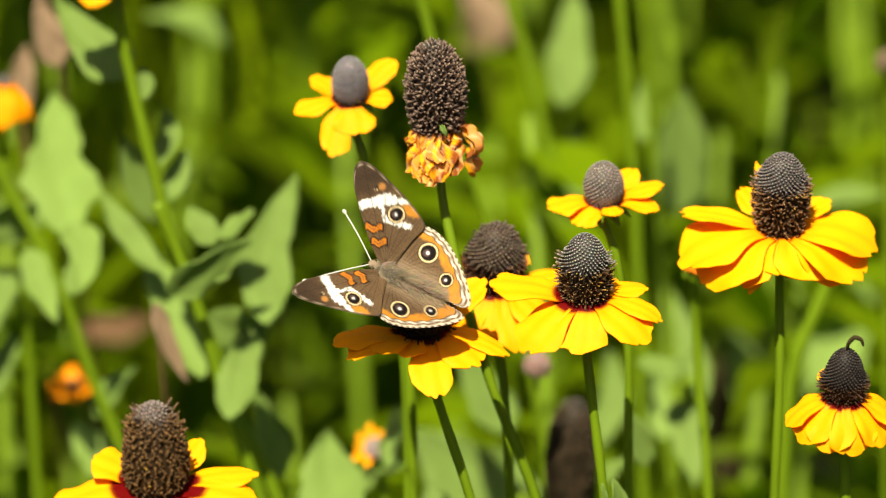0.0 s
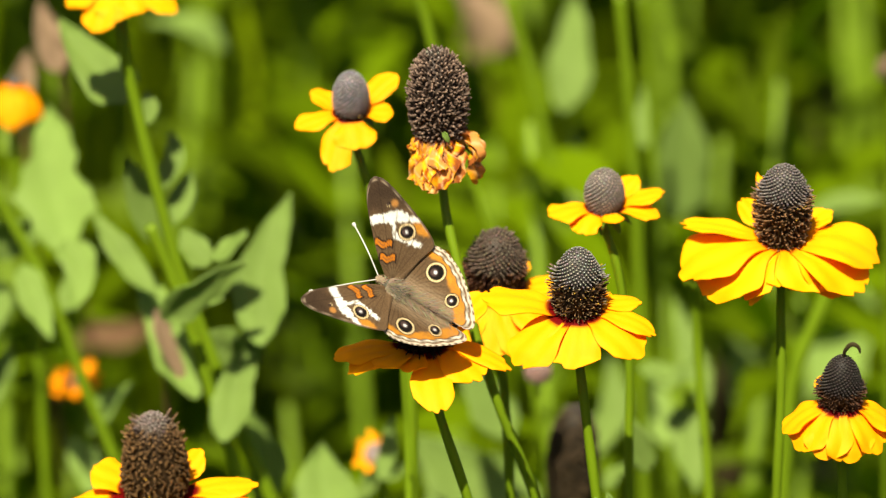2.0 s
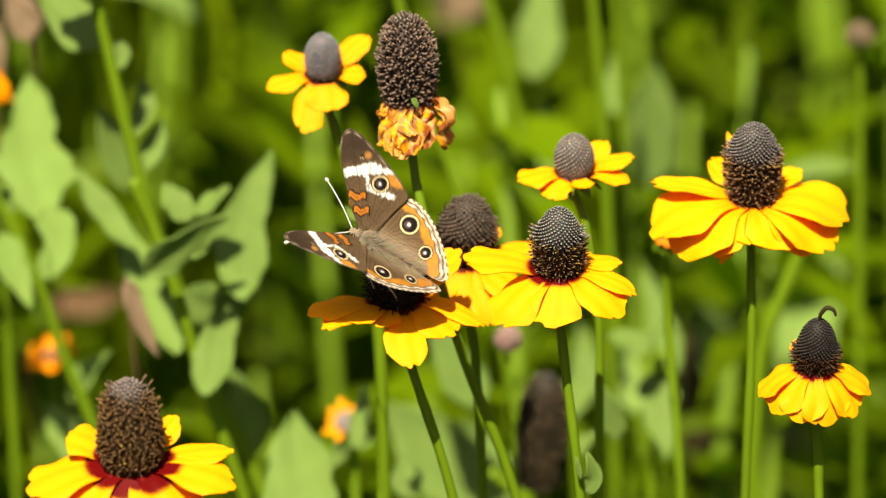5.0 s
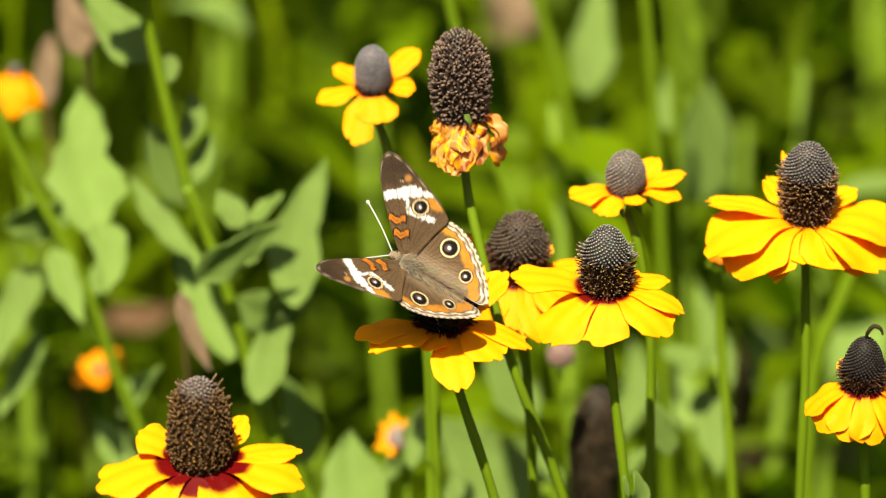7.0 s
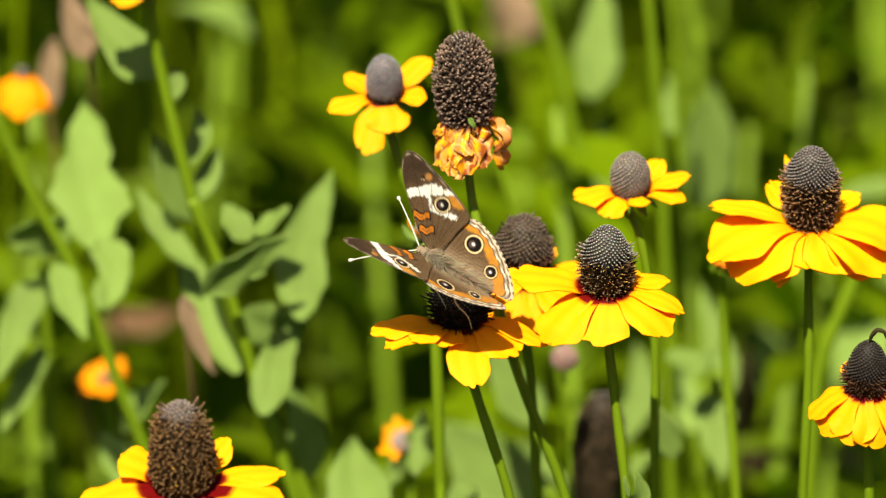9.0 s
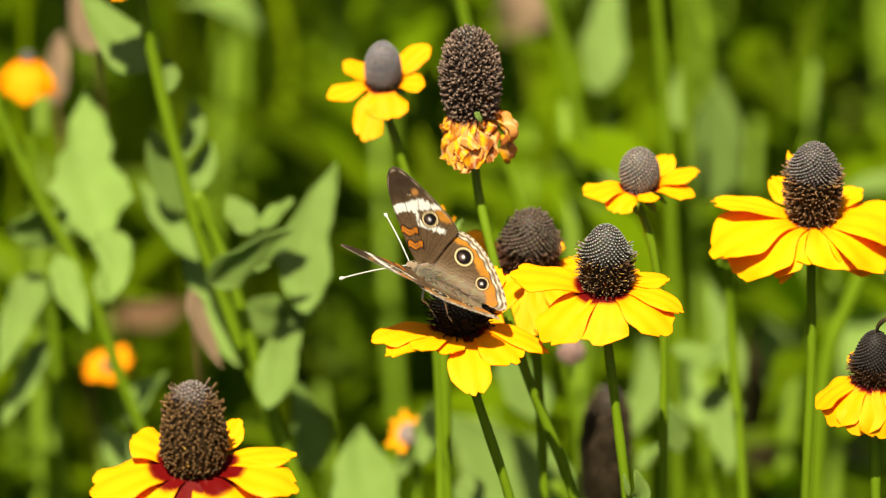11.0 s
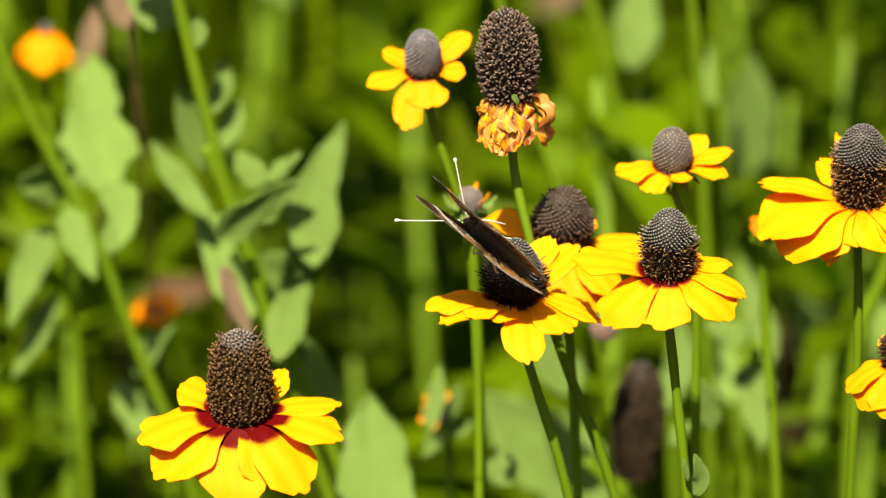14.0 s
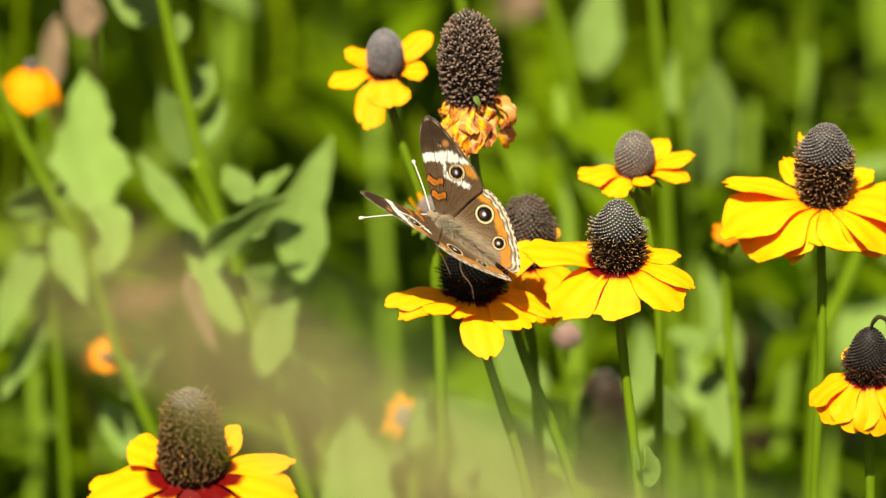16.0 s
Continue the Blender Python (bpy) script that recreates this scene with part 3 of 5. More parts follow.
flower("left", (-0.0508, -0.0340, 0.5651), [(-0.0500, -0.0340, 0.5414), (-0.0491, -0.0340, 0.4754)], (-0.0500, -0.034, 0.0),
       "large coneflower with maroon-based yellow petals and a tall brown cone",
       [(9, 0.0164, 0.0079, 8, 20, dict(ring=.29)), (-14, 0.0179, 0.0122, 7, 32, dict(ring=.29)), (-47, 0.0192, 0.0146, -17, 28, dict(ring=.25)), (-98, 0.0181, 0.0146, -28, 22, dict(ring=.25)), (-140, 0.0188, 0.0146, -15, 28, dict(ring=.25)), (-165, 0.0178, 0.0140, 5, 36, dict(ring=.29)), (153, 0.0101, 0.0110, 29, 26, dict(ring=.29)), (44, 0.0099, 0.0067, 31, 16, dict(ring=.29)), (-69, 0.0140, 0.0098, -21, 26, dict(ring=.25)), (113, 0.0073, 0.0080, 14, 20)],
       dict(R=.0067, H=.0208, grey=0.09, pit=.9, spike=.0006, tuft=.0003, belly=.20, top=0.2, count=1000, skip=.0, pollen=.015, crown=.0016, blunt=.42,
            tone=(.30, .235, .21), dark=(.150, .080, .030), tips=(.28, .15, .055)), seed=15, r=.0014, tilt=(12, 0))
flower("tl", (-0.0156, 0.0620, 0.6160), [(-0.0128, 0.0620, 0.6018), (-0.0062, 0.0620, 0.5803), (-0.0036, 0.0620, 0.5531), (-0.0026, 0.0550, 0.5033)], (-0.002, 0.045, 0.0),
       "small coneflower with a grey dome and a few short yellow petals",
       [(38, 0.0107, 0.0065, 37, 24), (-7, 0.0064, 0.0062, 15, 30), (-83, 0.0073, 0.0095, -18, 22), (-112, 0.0123, 0.0072, -24, 20), (-160, 0.0100, 0.0062, 4, 34), (154, 0.0071, 0.0058, 24, 16)],
       dict(R=.0040, H=.0112, grey=0.80, spike=.0007, belly=.34, count=420, tone=(.38, .34, .36), pit=.85, dark=(.03, .018, .016)), warm=.12, ring=.10, seed=16, r=.0011, tilt=(20, 0), near=0.994)
flower("small", (0.0403, 0.0450, 0.5978), [(0.0423, 0.0450, 0.5877), (0.0458, 0.0450, 0.5677), (0.0465, 0.0450, 0.5406), (0.0472, 0.0450, 0.4796)], (0.0450, 0.045, 0.0),
       "small young coneflower with a grey dome and short yellow petals",
       [(47, 0.0081, 0.0060, 31, 12), (9, 0.0106, 0.0062, 24, 30), (-14, 0.0093, 0.0062, 7, 30), (-73, 0.0042, 0.0050, 10, 30), (-130, 0.0067, 0.0085, -7, 34), (-166, 0.0092, 0.0085, 11, 40)],
       dict(R=.0043, H=.0096, grey=0.92, spike=.0007, belly=.36, count=420, tone=(.36, .30, .265), pit=.8, dark=(.05, .02, .015)), warm=.0, seed=17, r=.0011, tilt=(10, 0), near=0.988)
flower("dry", (0.0042, 0.0280, 0.6204), [(0.0052, 0.0260, 0.6051), (0.0081, 0.0220, 0.5921), (0.0149, 0.0171, 0.5677), (0.0256, 0.0180, 0.5380), (0.0374, 0.0200, 0.4840)], (0.045, 0.02, 0.0),
       "spent coneflower with a tall dark seed cone and withered orange petals",
       [(-146, 0.0060, 0.0026, -43, 14, dict(tone=.0)), (-130, 0.0096, 0.0030, -51, 12, dict(tone=.12)), (-118, 0.0104, 0.0026, -46, 10, dict(tone=.0)), (-112, 0.0115, 0.0028, -44, 10, dict(tone=.3)), (-103, 0.0095, 0.0024, -38, 10, dict(tone=.05)), (-100, 0.0120, 0.0032, -48, 10, dict(tone=.45)), (-95, 0.0075, 0.0026, -24, 10, dict(tone=.5)), (-88, 0.0111, 0.0036, -43, 10, dict(tone=.92)), (-79, 0.0099, 0.0034, -46, 10, dict(tone=.85)), (-66, 0.0094, 0.0030, -53, 14, dict(tone=.45)), (-66, 0.0056, 0.0032, -51, 14, dict(tone=1.0)), (-15, 0.0153, 0.0042, -2, 100, dict(tone=.6, crumple=.4)), (-23, 0.0091, 0.0034, -15, 70, dict(tone=.85, crumple=.4)), (-160, 0.0100, 0.0050, -87, 10, dict(tone=.6)), (8, 0.0094, 0.0050, -103, 10, dict(tone=.9)), (-166, 0.0040, 0.0030, -46, 16, dict(tone=.1))],
       dict(R=.0058, H=.0203, grey=0.0, spike=.0012, belly=.42, top=.0, count=950, pollen=0.0, dark=(.19, .122, .092), tips=(.36, .25, .185), blunt=.42),
       leaves=[([(0.0048, 0.0202, 0.6234), (0.0055, 0.0200, 0.6223), (0.0061, 0.0202, 0.6210)], .0012, (0, -1, .3))],
       seed=18, dry=True, tilt=(6, -3))
flower("farright", (0.0885, -0.0200, 0.5766), [(0.0894, -0.0200, 0.5615), (0.0900, -0.0200, 0.5485), (0.0921, -0.0200, 0.4821)], (0.083, -0.02, 0.0),
       "fading coneflower with drooping yellow petals and a black cone",
       [(-172, 0.0108, 0.0088, -20, 36), (-140, 0.0112, 0.0098, -30, 32), (-107, 0.0108, 0.0102, -36, 26), (-73, 0.0112, 0.0108, -36, 26), (-36, 0.0110, 0.0098, -29, 32), (-5, 0.0106, 0.0090, -14, 36), (105, 0.0060, 0.0070, 27, 20)],
       dict(R=.0043, H=.0122, grey=0.60, spike=.0013, tuft=.0008, belly=.30, count=700, pollen=0.02, tone=(.050, .038, .034), pit=.9, dark=(.085, .036, .018), tips=(.22, .11, .05)), warm=.08, seed=19, tilt=(10, 2), ring=.13)
flower("bud", (-0.0040, 0.0480, 0.5865), [(-0.0036, 0.0480, 0.5790), (-0.0026, 0.0480, 0.5640), (-0.0012, 0.0480, 0.5200)], (0.004, 0.048, 0.0),
       "unopened coneflower bud with tiny yellow rays and green bracts",
       [(a, .0042 + .0008 * (a % 2), .0011, 56, -10, dict(ring=0)) for a in (0, 72, 130, 185, 231, 315)],
       dict(R=.0030, H=.0048, grey=1.0, spike=.0006, belly=.3, count=180, tone=(.40, .33, .31), pit=.9), seed=20, r=.0014, tilt=(15, 0),
       leaves=[([(-0.0040, 0.0470, 0.5860), (-0.0078, 0.0465, 0.5868), (-0.0098, 0.0465, 0.5895)], .0022, (0, -.5, .8)),
               ([(-0.0040, 0.0470, 0.5860), (-0.0002, 0.0465, 0.5866), (0.0020, 0.0465, 0.5892)], .0022, (0, -.5, .8)),
               ([(-0.0040, 0.0455, 0.5855), (-0.0052, 0.0425, 0.5850), (-0.0060, 0.0412, 0.5830)], .0020, (0, -.5, .8))])


def wilted_curl():
    """A dark withered thread that curls over the tip of the fading flower."""
    plant, b, h = FLOWERS["farright"]
    path = [Vector(p) for p in ((0, 0, .0114), (.0004, -.0004, .0136), (.0015, -.0006, .0150), (.0028, -.0008, .0146), (.0034, -.0010, .0132))]
    v, f = tube(smooth_path(path, 6), lambda q: .0002 + .0003 * math.sin(3.1 * q), 8, rib=.2)
    ob = part("withered_tip", mesh("withered_tip", v, f, BROWN), plant, "dark curled withered tip")
    ob.matrix_basis = Matrix.Translation(h) @ pose(0, 0, 0, 10, 2, 0)


wilted_curl()


# ---- butterfly ----
def outline(points, n):
    p = [Vector((*q, 0)) for q in points]
    out = []
    m = len(p)
    for i in range(m):
        a, b, c, d = p[i - 1], p[i], p[(i + 1) % m], p[(i + 2) % m]
        for s in range(n):
            t = s / n
            out.append(0.5 * ((2 * b) + (c - a) * t + (2 * a - 5 * b + 4 * c - d) * t * t + (3 * b - a - 3 * c + d) * t ** 3))
    return out


def seg(x, y, a, b):
    """Distance to the line from a to b, and how far along."""
    dx, dy = b[0] - a[0], b[1] - a[1]
    t = max(0, min(1, ((x - a[0]) * dx + (y - a[1]) * dy) / (dx * dx + dy * dy)))
    return math.hypot(x - a[0] - dx * t, y - a[1] - dy * t), t


def eyespot(c, x, y, cx, cy, r, inner=(0.10, 0.06, 0.055)):
    d = math.hypot(x - cx, y - cy) / r
    for lim, col in ((1.14, (0.05, 0.03, 0.018)), (1.01, (0.92, 0.70, 0.38)), (0.84, (0.010, 0.007, 0.006))):
        c = lerp(col, c, step(lim - 0.05, lim + 0.05, d))
    q = math.hypot(x - cx + 0.10 * r, y - cy - 0.16 * r) / r
    c = lerp(inner, c, step(0.30, 0.50, q))
    q = math.hypot(x - cx + 0.04 * r, y - cy - 0.05 * r) / r
    return lerp((0.85, 0.85, 0.88), c, step(0.13, 0.24, q))


BROWNW, DEEP, ORANGE, CREAM = (0.138, 0.083, 0.042), (0.040, 0.024, 0.015), (0.60, 0.19, 0.014), (0.98, 0.95, 0.88)


def fore_colour(x, y, edge):
    """Upper side of the forewing; x outwards, y forwards, in mm; edge: 0 at the root, 1 at the margin."""
    far = (x + y) / 35
    w = noise.noise(Vector((x * 0.5, y * 0.5, 3)))
    c = lerp(BROWNW, DEEP, step(0.55, 0.86, far + 0.05 * w) * 0.85)
    fleck = noise.noise(Vector((x * 3.1, y * 3.1, 17)))
    c = tuple(q * (1 + 0.35 * fleck) for q in c)
    c = lerp(c, (0.30, 0.20, 0.11), step(0.25, 0.0, edge) * 0.4)
    # veins
    for k in range(7):
        a = radians(-8 + 12 * k)
        d, t = seg(x, y, (1.5, 2.5), (1.5 + 24 * math.cos(a), 2.5 + 24 * math.sin(a)))
        c = lerp(tuple(0.74 * q for q in c), c, step(0.03, 0.22, d))
    # pale band from the leading edge, round the large eyespot, cut by dark veins
    band, w2 = 9.0, noise.noise(Vector((x * 1.6, y * 1.6, 11)))
    for a, b, w0, w1 in (((9.8, 12.8), (13.6, 8.6), 0.75, 1.25), ((13.6, 8.6), (15.2, 4.2), 0.95, 0.45), ((9.7, 6.8), (10.7, 1.4), 0.55, 0.60), ((12.4, 9.4), (9.5, 6.4), 0.35, 0.5)):
        d, t = seg(x, y, a, b)
        band = min(band, d - (w0 + (w1 - w0) * t) + 0.34 * w + 0.50 * w2)
    pale = c
    c = lerp(CREAM, c, step(-0.12, 0.2, band))
    for k in range(7):
        a = radians(-8 + 12 * k)
        d, t = seg(x, y, (1.5, 2.5), (1.5 + 24 * math.cos(a), 2.5 + 24 * math.sin(a)))
        c = lerp(lerp(pale, c, 0.25), c, step(0.04, 0.16, d))
    # orange patch outside the eyespot
    d = math.hypot((x - 13.7) / 1.3, (y - 2.8) / 2.6) + 0.2 * w2
    c = lerp((0.60, 0.25, 0.03), c, step(0.6, 1.1, d))
    # two black-edged orange bars in the cell, each a pair of wavy stripes
    for a, b in (((6.1, 10.1), (7.8, 6.2)), ((3.9, 7.4), (5.5, 4.1))):
        dx, dy = b[0] - a[0], b[1] - a[1]
        L = math.hypot(dx, dy)
        t = ((x - a[0]) * dx + (y - a[1]) * dy) / L / L
        q = ((x - a[0]) * dy - (y - a[1]) * dx) / L + 0.34 * math.sin(t * 9.5) + 0.12 * w2
        q = max(abs(q), (abs(t - 0.5) - 0.40) * L + 0.55)
        c = lerp((0.025, 0.015, 0.010), c, step(0.90, 1.08, q))
        c = lerp(ORANGE, c, step(0.58, 0.70, q))
        c = lerp(lerp(ORANGE, BROWNW, 0.75), c, step(0.06, 0.22, q))
    c = eyespot(c, x, y, 11.7, 5.2, 1.75)
    c = eyespot(c, x, y, 14.7, 11.6, 0.45)
    d = math.hypot(x - 15.6, y - 10.6)
    c = lerp((0.45, 0.20, 0.05), c, step(0.5, 1.0, d))
    # margin
    c = lerp(c, (0.46, 0.36, 0.26), step(0.950, 0.960, edge) * (0.35 + 0.35 * math.sin(2.3 * (x - y))))
    return lerp(c, (0.07, 0.045, 0.03), step(0.972, 0.985, edge) * 0.8)


def hind_colour(x, y, edge):
    w = noise.noise(Vector((x * 0.6, y * 0.6, 8)))
    c = lerp((0.31, 0.22, 0.135), BROWNW, step(0.5, 5.5, x + 0.6 * w))
    fleck = noise.noise(Vector((x * 2.7, y * 2.7, 29)))
    c = tuple(q * (1 + 0.30 * fleck) for q in c)
    for k in range(8):
        a = radians(-96 + 12.5 * k)
        d, t = seg(x, y, (1.5, -0.5), (1.5 + 24 * math.cos(a), -0.5 + 24 * math.sin(a)))
        c = lerp(tuple(0.70 * q for q in c), c, step(0.04, 0.2, d))
    # long pale hairs beside the body
    c = lerp(c, (0.33, 0.235, 0.15), (1 - step(1.2, 6.0, x)) * (0.55 + 0.45 * math.sin(x * 9 + 2 * w)) * 0.8)
    ang = math.atan2(y + 0.6, x - 0.6)
    wave = 0.010 * math.sin(ang * 26) + 0.010 * noise.noise(Vector((x * 1.5, y * 1.5, 2)))
    e = edge + wave
    spread = 0.06 * step(-2.0, -12.0, y)
    c = lerp(c, (0.64, 0.26, 0.025), step(0.735 - spread, 0.80 - spread, e) * (1 - step(0.862, 0.872, e)) * (0.85 + 0.3 * w))
    c = lerp(c, (0.10, 0.06, 0.03), step(0.866, 0.874, e))
    c = lerp(c, (0.88, 0.80, 0.66), step(0.878, 0.888, e) * (1 - step(0.918, 0.926, e)) * (0.65 + 0.35 * math.sin(ang * 26 + 1)))
    c = lerp(c, (0.24, 0.15, 0.09), step(0.925, 0.932, e))
    c = lerp(c, (0.74, 0.64, 0.50), step(0.948, 0.958, e))
    c = lerp(c, (0.12, 0.08, 0.05), step(0.972, 0.98, edge) * (1 if math.sin(ang * 60) > 0.2 else 0.2))
    c = eyespot(c, x, y, 7.6, -4.6, 2.05)
    return eyespot(c, x, y, 4.2, -10.6, 1.45)


def under_colour(x, y, edge):
    w = noise.noise(Vector((x * 0.4, y * 0.4, 1)))
    c = lerp((0.31, 0.215, 0.14), (0.18, 0.115, 0.066), step(-0.2, 0.4, w))
    for k in range(14):
        a = radians(-96 + 12.5 * k)
        d, t = seg(x, y, (1.5, 0), (1.5 + 24 * math.cos(a), 24 * math.sin(a)))
        c = lerp(tuple(0.72 * q for q in c), c, step(0.04, 0.2, d))
    band = abs(edge - 0.7) - 0.05
    c = lerp((0.50, 0.38, 0.26), c, step(0.0, 0.05, band))
    return lerp(c, (0.72, 0.62, 0.50), step(0.95, 0.97, edge))


FORE = [(0.9, 3.4), (2.9, 6.4), (5.3, 9.0), (8.4, 12.0), (12.2, 15.4), (15.6, 17.4), (18.0, 17.4), (18.7, 15.6), (18.3, 12.8), (17.2, 9.2),
        (15.9, 5.4), (14.4, 1.8), (12.9, -0.7), (11.6, -1.3), (8.0, -0.4), (3.6, 0.4), (0.9, 0.6)]
HIND = [(0.5, 1.0), (4.0, 1.6), (8.2, 1.2), (11.4, 0.0), (12.5, -2.2), (12.2, -5.0), (10.9, -8.2), (8.9, -11.2), (6.6, -13.9), (4.4, -16.0),
        (2.4, -17.4), (0.9, -17.2), (0.5, -15.4), (0.3, -11.0), (0.2, -6.0), (0.2, -1.5)]


def wing_mesh(name, pts, root, top, side, camber):
    """One wing with its thickness: upper scales on one face, the paler underside on the other."""
    rim = outline(pts, 10)
    rings, n = 60, len(rim)
    v, c, f = [], [], []
    for under in (0, 1):
        for i in range(rings + 1):
            e = i / rings
            for q in rim:
                x, y = root[0] + (q.x - root[0]) * e, root[1] + (q.y - root[1]) * e
                z = camber * math.sin(e * 2.2) + 0.10 * math.sin(3.0 * math.atan2(y - root[1], x - root[0] + 0.01)) * e
                z += 0.05 * noise.noise(Vector((x * 0.4, y * 0.4, 0))) - (0.07 if under else 0)
                if i == rings:
                    j = noise.noise(Vector((x * 2, y * 2, 5))) * 0.12
                    x, y = x + j, y + j
                v.append((side * (x - 1.5) / 1000, y / 1000, z / 1000))
                c.append((under_colour if under else top)(x, y, e))
    m = (rings + 1) * n
    for i in range(rings):
        for j in range(n):
            a, b = i * n + j, i * n + (j + 1) % n
            q, r = (a, b, b + n, a + n), (m + a, m + a + n, m + b + n, m + b)
            f.extend([q[::-1], r[::-1]] if side > 0 else [q, r])
    for j in range(n):
        a, b = rings * n + j, rings * n + (j + 1) % n
        f.append((a, b, m + b, m + a))
    return mesh(name, v, f, WING, c, rims=True)


def lathe(prof, n, colour, squash=1.0, drop=0.0):
    """A body turned about the y axis from (y, radius) pairs."""
    v, f, c = [], [], []
    for y, r in prof:
        for j in range(n):
            a = 2 * math.pi * j / n
            v.append((r * math.cos(a), y, r * math.sin(a) * squash + drop))
            c.append(colour(y, math.sin(a)))
    for i in range(len(prof) - 1):
        for j in range(n):
            a, b = i * n + j, i * n + (j + 1) % n
            f.append((a, a + n, b + n, b))
    f.append(tuple(range(n)))
    f.append(tuple(reversed(range((len(prof) - 1) * n, len(prof) * n))))
    return v, f, c


def hairs(rng, v, f, c, prof, count, length, tone):
    for _ in range(count):
        k = rng.uniform(0, len(prof) - 1.001)
        i = int(k)
        y = prof[i][0] + (prof[i + 1][0] - prof[i][0]) * (k - i)
        r = prof[i][1] + (prof[i + 1][1] - prof[i][1]) * (k - i)
        a = rng.uniform(-0.4, 3.54)
        d = Vector((math.cos(a), -0.9, math.sin(a))).normalized()
        p = Vector((r * math.cos(a), y, r * math.sin(a))) * 0.97
        s = d.orthogonal().normalized() * 0.00006
        o = len(v)
        L = length * rng.uniform(0.5, 1.2)
        v.extend([tuple(p - s), tuple(p + s), tuple(p + d * L)])
        f.append((o, o + 1, o + 2))
        c.extend([tuple(q * rng.uniform(0.7, 1.2) for q in tone)] * 3)


def build_butterfly():
    rng = random.Random(3)
    ob = thing("butterfly", (0, 0, 0.6), "brown butterfly with orange bars and ringed eyespots feeding on a coneflower", "butterfly")
    tho = [(-.0026, .0010), (-.002, .0016), (-.0008, .0020), (.0008, .0021), (.0022, .0018), (.0032, .0012), (.0036, .0007)]
    v, f, c = lathe(tho, 16, lambda y, s: lerp((.16, .12, .085), (.13, .125, .09), s * .5 + .5))
    hairs(rng, v, f, c, tho, 1300, .0016, (.50, .39, .26))
    thorax = part("thorax", mesh("thorax", v, f, FUR, c), ob, "grey-green hairy thorax")
    ab = [(-.0024, .0010), (-.0040, .0014), (-.0060, .0015), (-.0085, .0013), (-.0108, .0009), (-.0124, .0004)]
    v, f, c = lathe(ab, 14, lambda y, s: lerp((.20, .14, .09), (.10, .07, .05), .5 + .5 * math.sin(y * 4200)), 1.0, -.0002)
    hairs(rng, v, f, c, ab, 1600, .0024, (.58, .44, .29))
    part("abdomen", mesh("abdomen", v, f, FUR, c), ob, "banded brown abdomen")
    hd = [(.0033, .0006), (.0038, .0010), (.0046, .0011), (.0053, .0009), (.0058, .0004)]
    v, f, c = lathe(hd, 12, lambda y, s: (.40, .29, .19))
    hairs(rng, v, f, c, hd, 200, .0008, (.60, .46, .32))
    head = part("head", mesh("head", v, f, FUR, c), ob, "tan hairy head")
    for s in (-1, 1):
        ev, ef = tube([Vector((s * .0007, .0046, .0002)), Vector((s * .0011, .0047, .0003)), Vector((s * .00135, .00475, .00035))],
                      lambda t: .00065 * math.cos(t * 1.3), 10)
        part("eye", mesh("eye", ev, ef, BROWN), head)
        tip = Vector((.0081, .0156, -.0009)) if s > 0 else Vector((-.0103, .0164, -.0006))
        root = Vector((s * .0005, .0055, .0004))
        pts = [root, root.lerp(tip, .4) + Vector((0, 0, .0008)), root.lerp(tip, .85) + Vector((0, 0, .0004)), tip]
        av, af = tube(smooth_path(pts, 10), lambda t: .00014 + .00030 * step(.80, .92, t) * (1 - .6 * step(.95, 1, t)), 7)
        part("antenna", mesh("antenna", av, af, WHITE), head, "thin white clubbed antenna")
    for joints in (((.0010, .0014, -.0012), (.0014, .0022, -.0056), (.0024, .0007, -.0064), (.0040, -.0023, -.0067)),
                   ((.0010, -.0010, -.0014), (.0022, -.0052, -.0080), (.0034, -.0068, -.0087), (.0028, -.0097, -.0094), (.0034, -.0120, -.0099)),
                   ((-.0010, .0004, -.0012), (-.0048, -.0009, -.0020), (-.0042, -.0018, -.0040), (-.0050, -.0054, -.0080)),
                   ((-.0010, -.0012, -.0014), (-.0034, -.0056, -.0010), (-.0046, -.0071, -.0034), (-.0042, -.0105, -.0080), (-.0050, -.0122, -.0110))):
        lv, lf = tube(smooth_path([Vector(q) for q in joints], 3), lambda t: .00027 - .00014 * t, 6)
        part("leg", mesh("leg", lv, lf, WHITE), thorax)
    pv, pf = tube(smooth_path([Vector((0, .0056, -.0004)), Vector((0, .0066, -.003)), Vector((0, .0050, -.0062))], 6), .0001, 6)
    part("proboscis", mesh("proboscis", pv, pf, BROWN), head)
    wings = []
    for s in (1, -1):
        a = part("forewing", wing_mesh("forewing", FORE, (1.0, 2.2), fore_colour, s, 0.5), ob, "brown forewing with white band, orange bars and eyespots")
        b = part("hindwing", wing_mesh("hindwing", HIND, (0.6, -0.6), hind_colour, s, 0.3), ob, "brown hindwing with two ringed eyespots and orange border")
        wings.append((s, a, b))
    return ob, wings


BUTTERFLY, WINGS = build_butterfly()

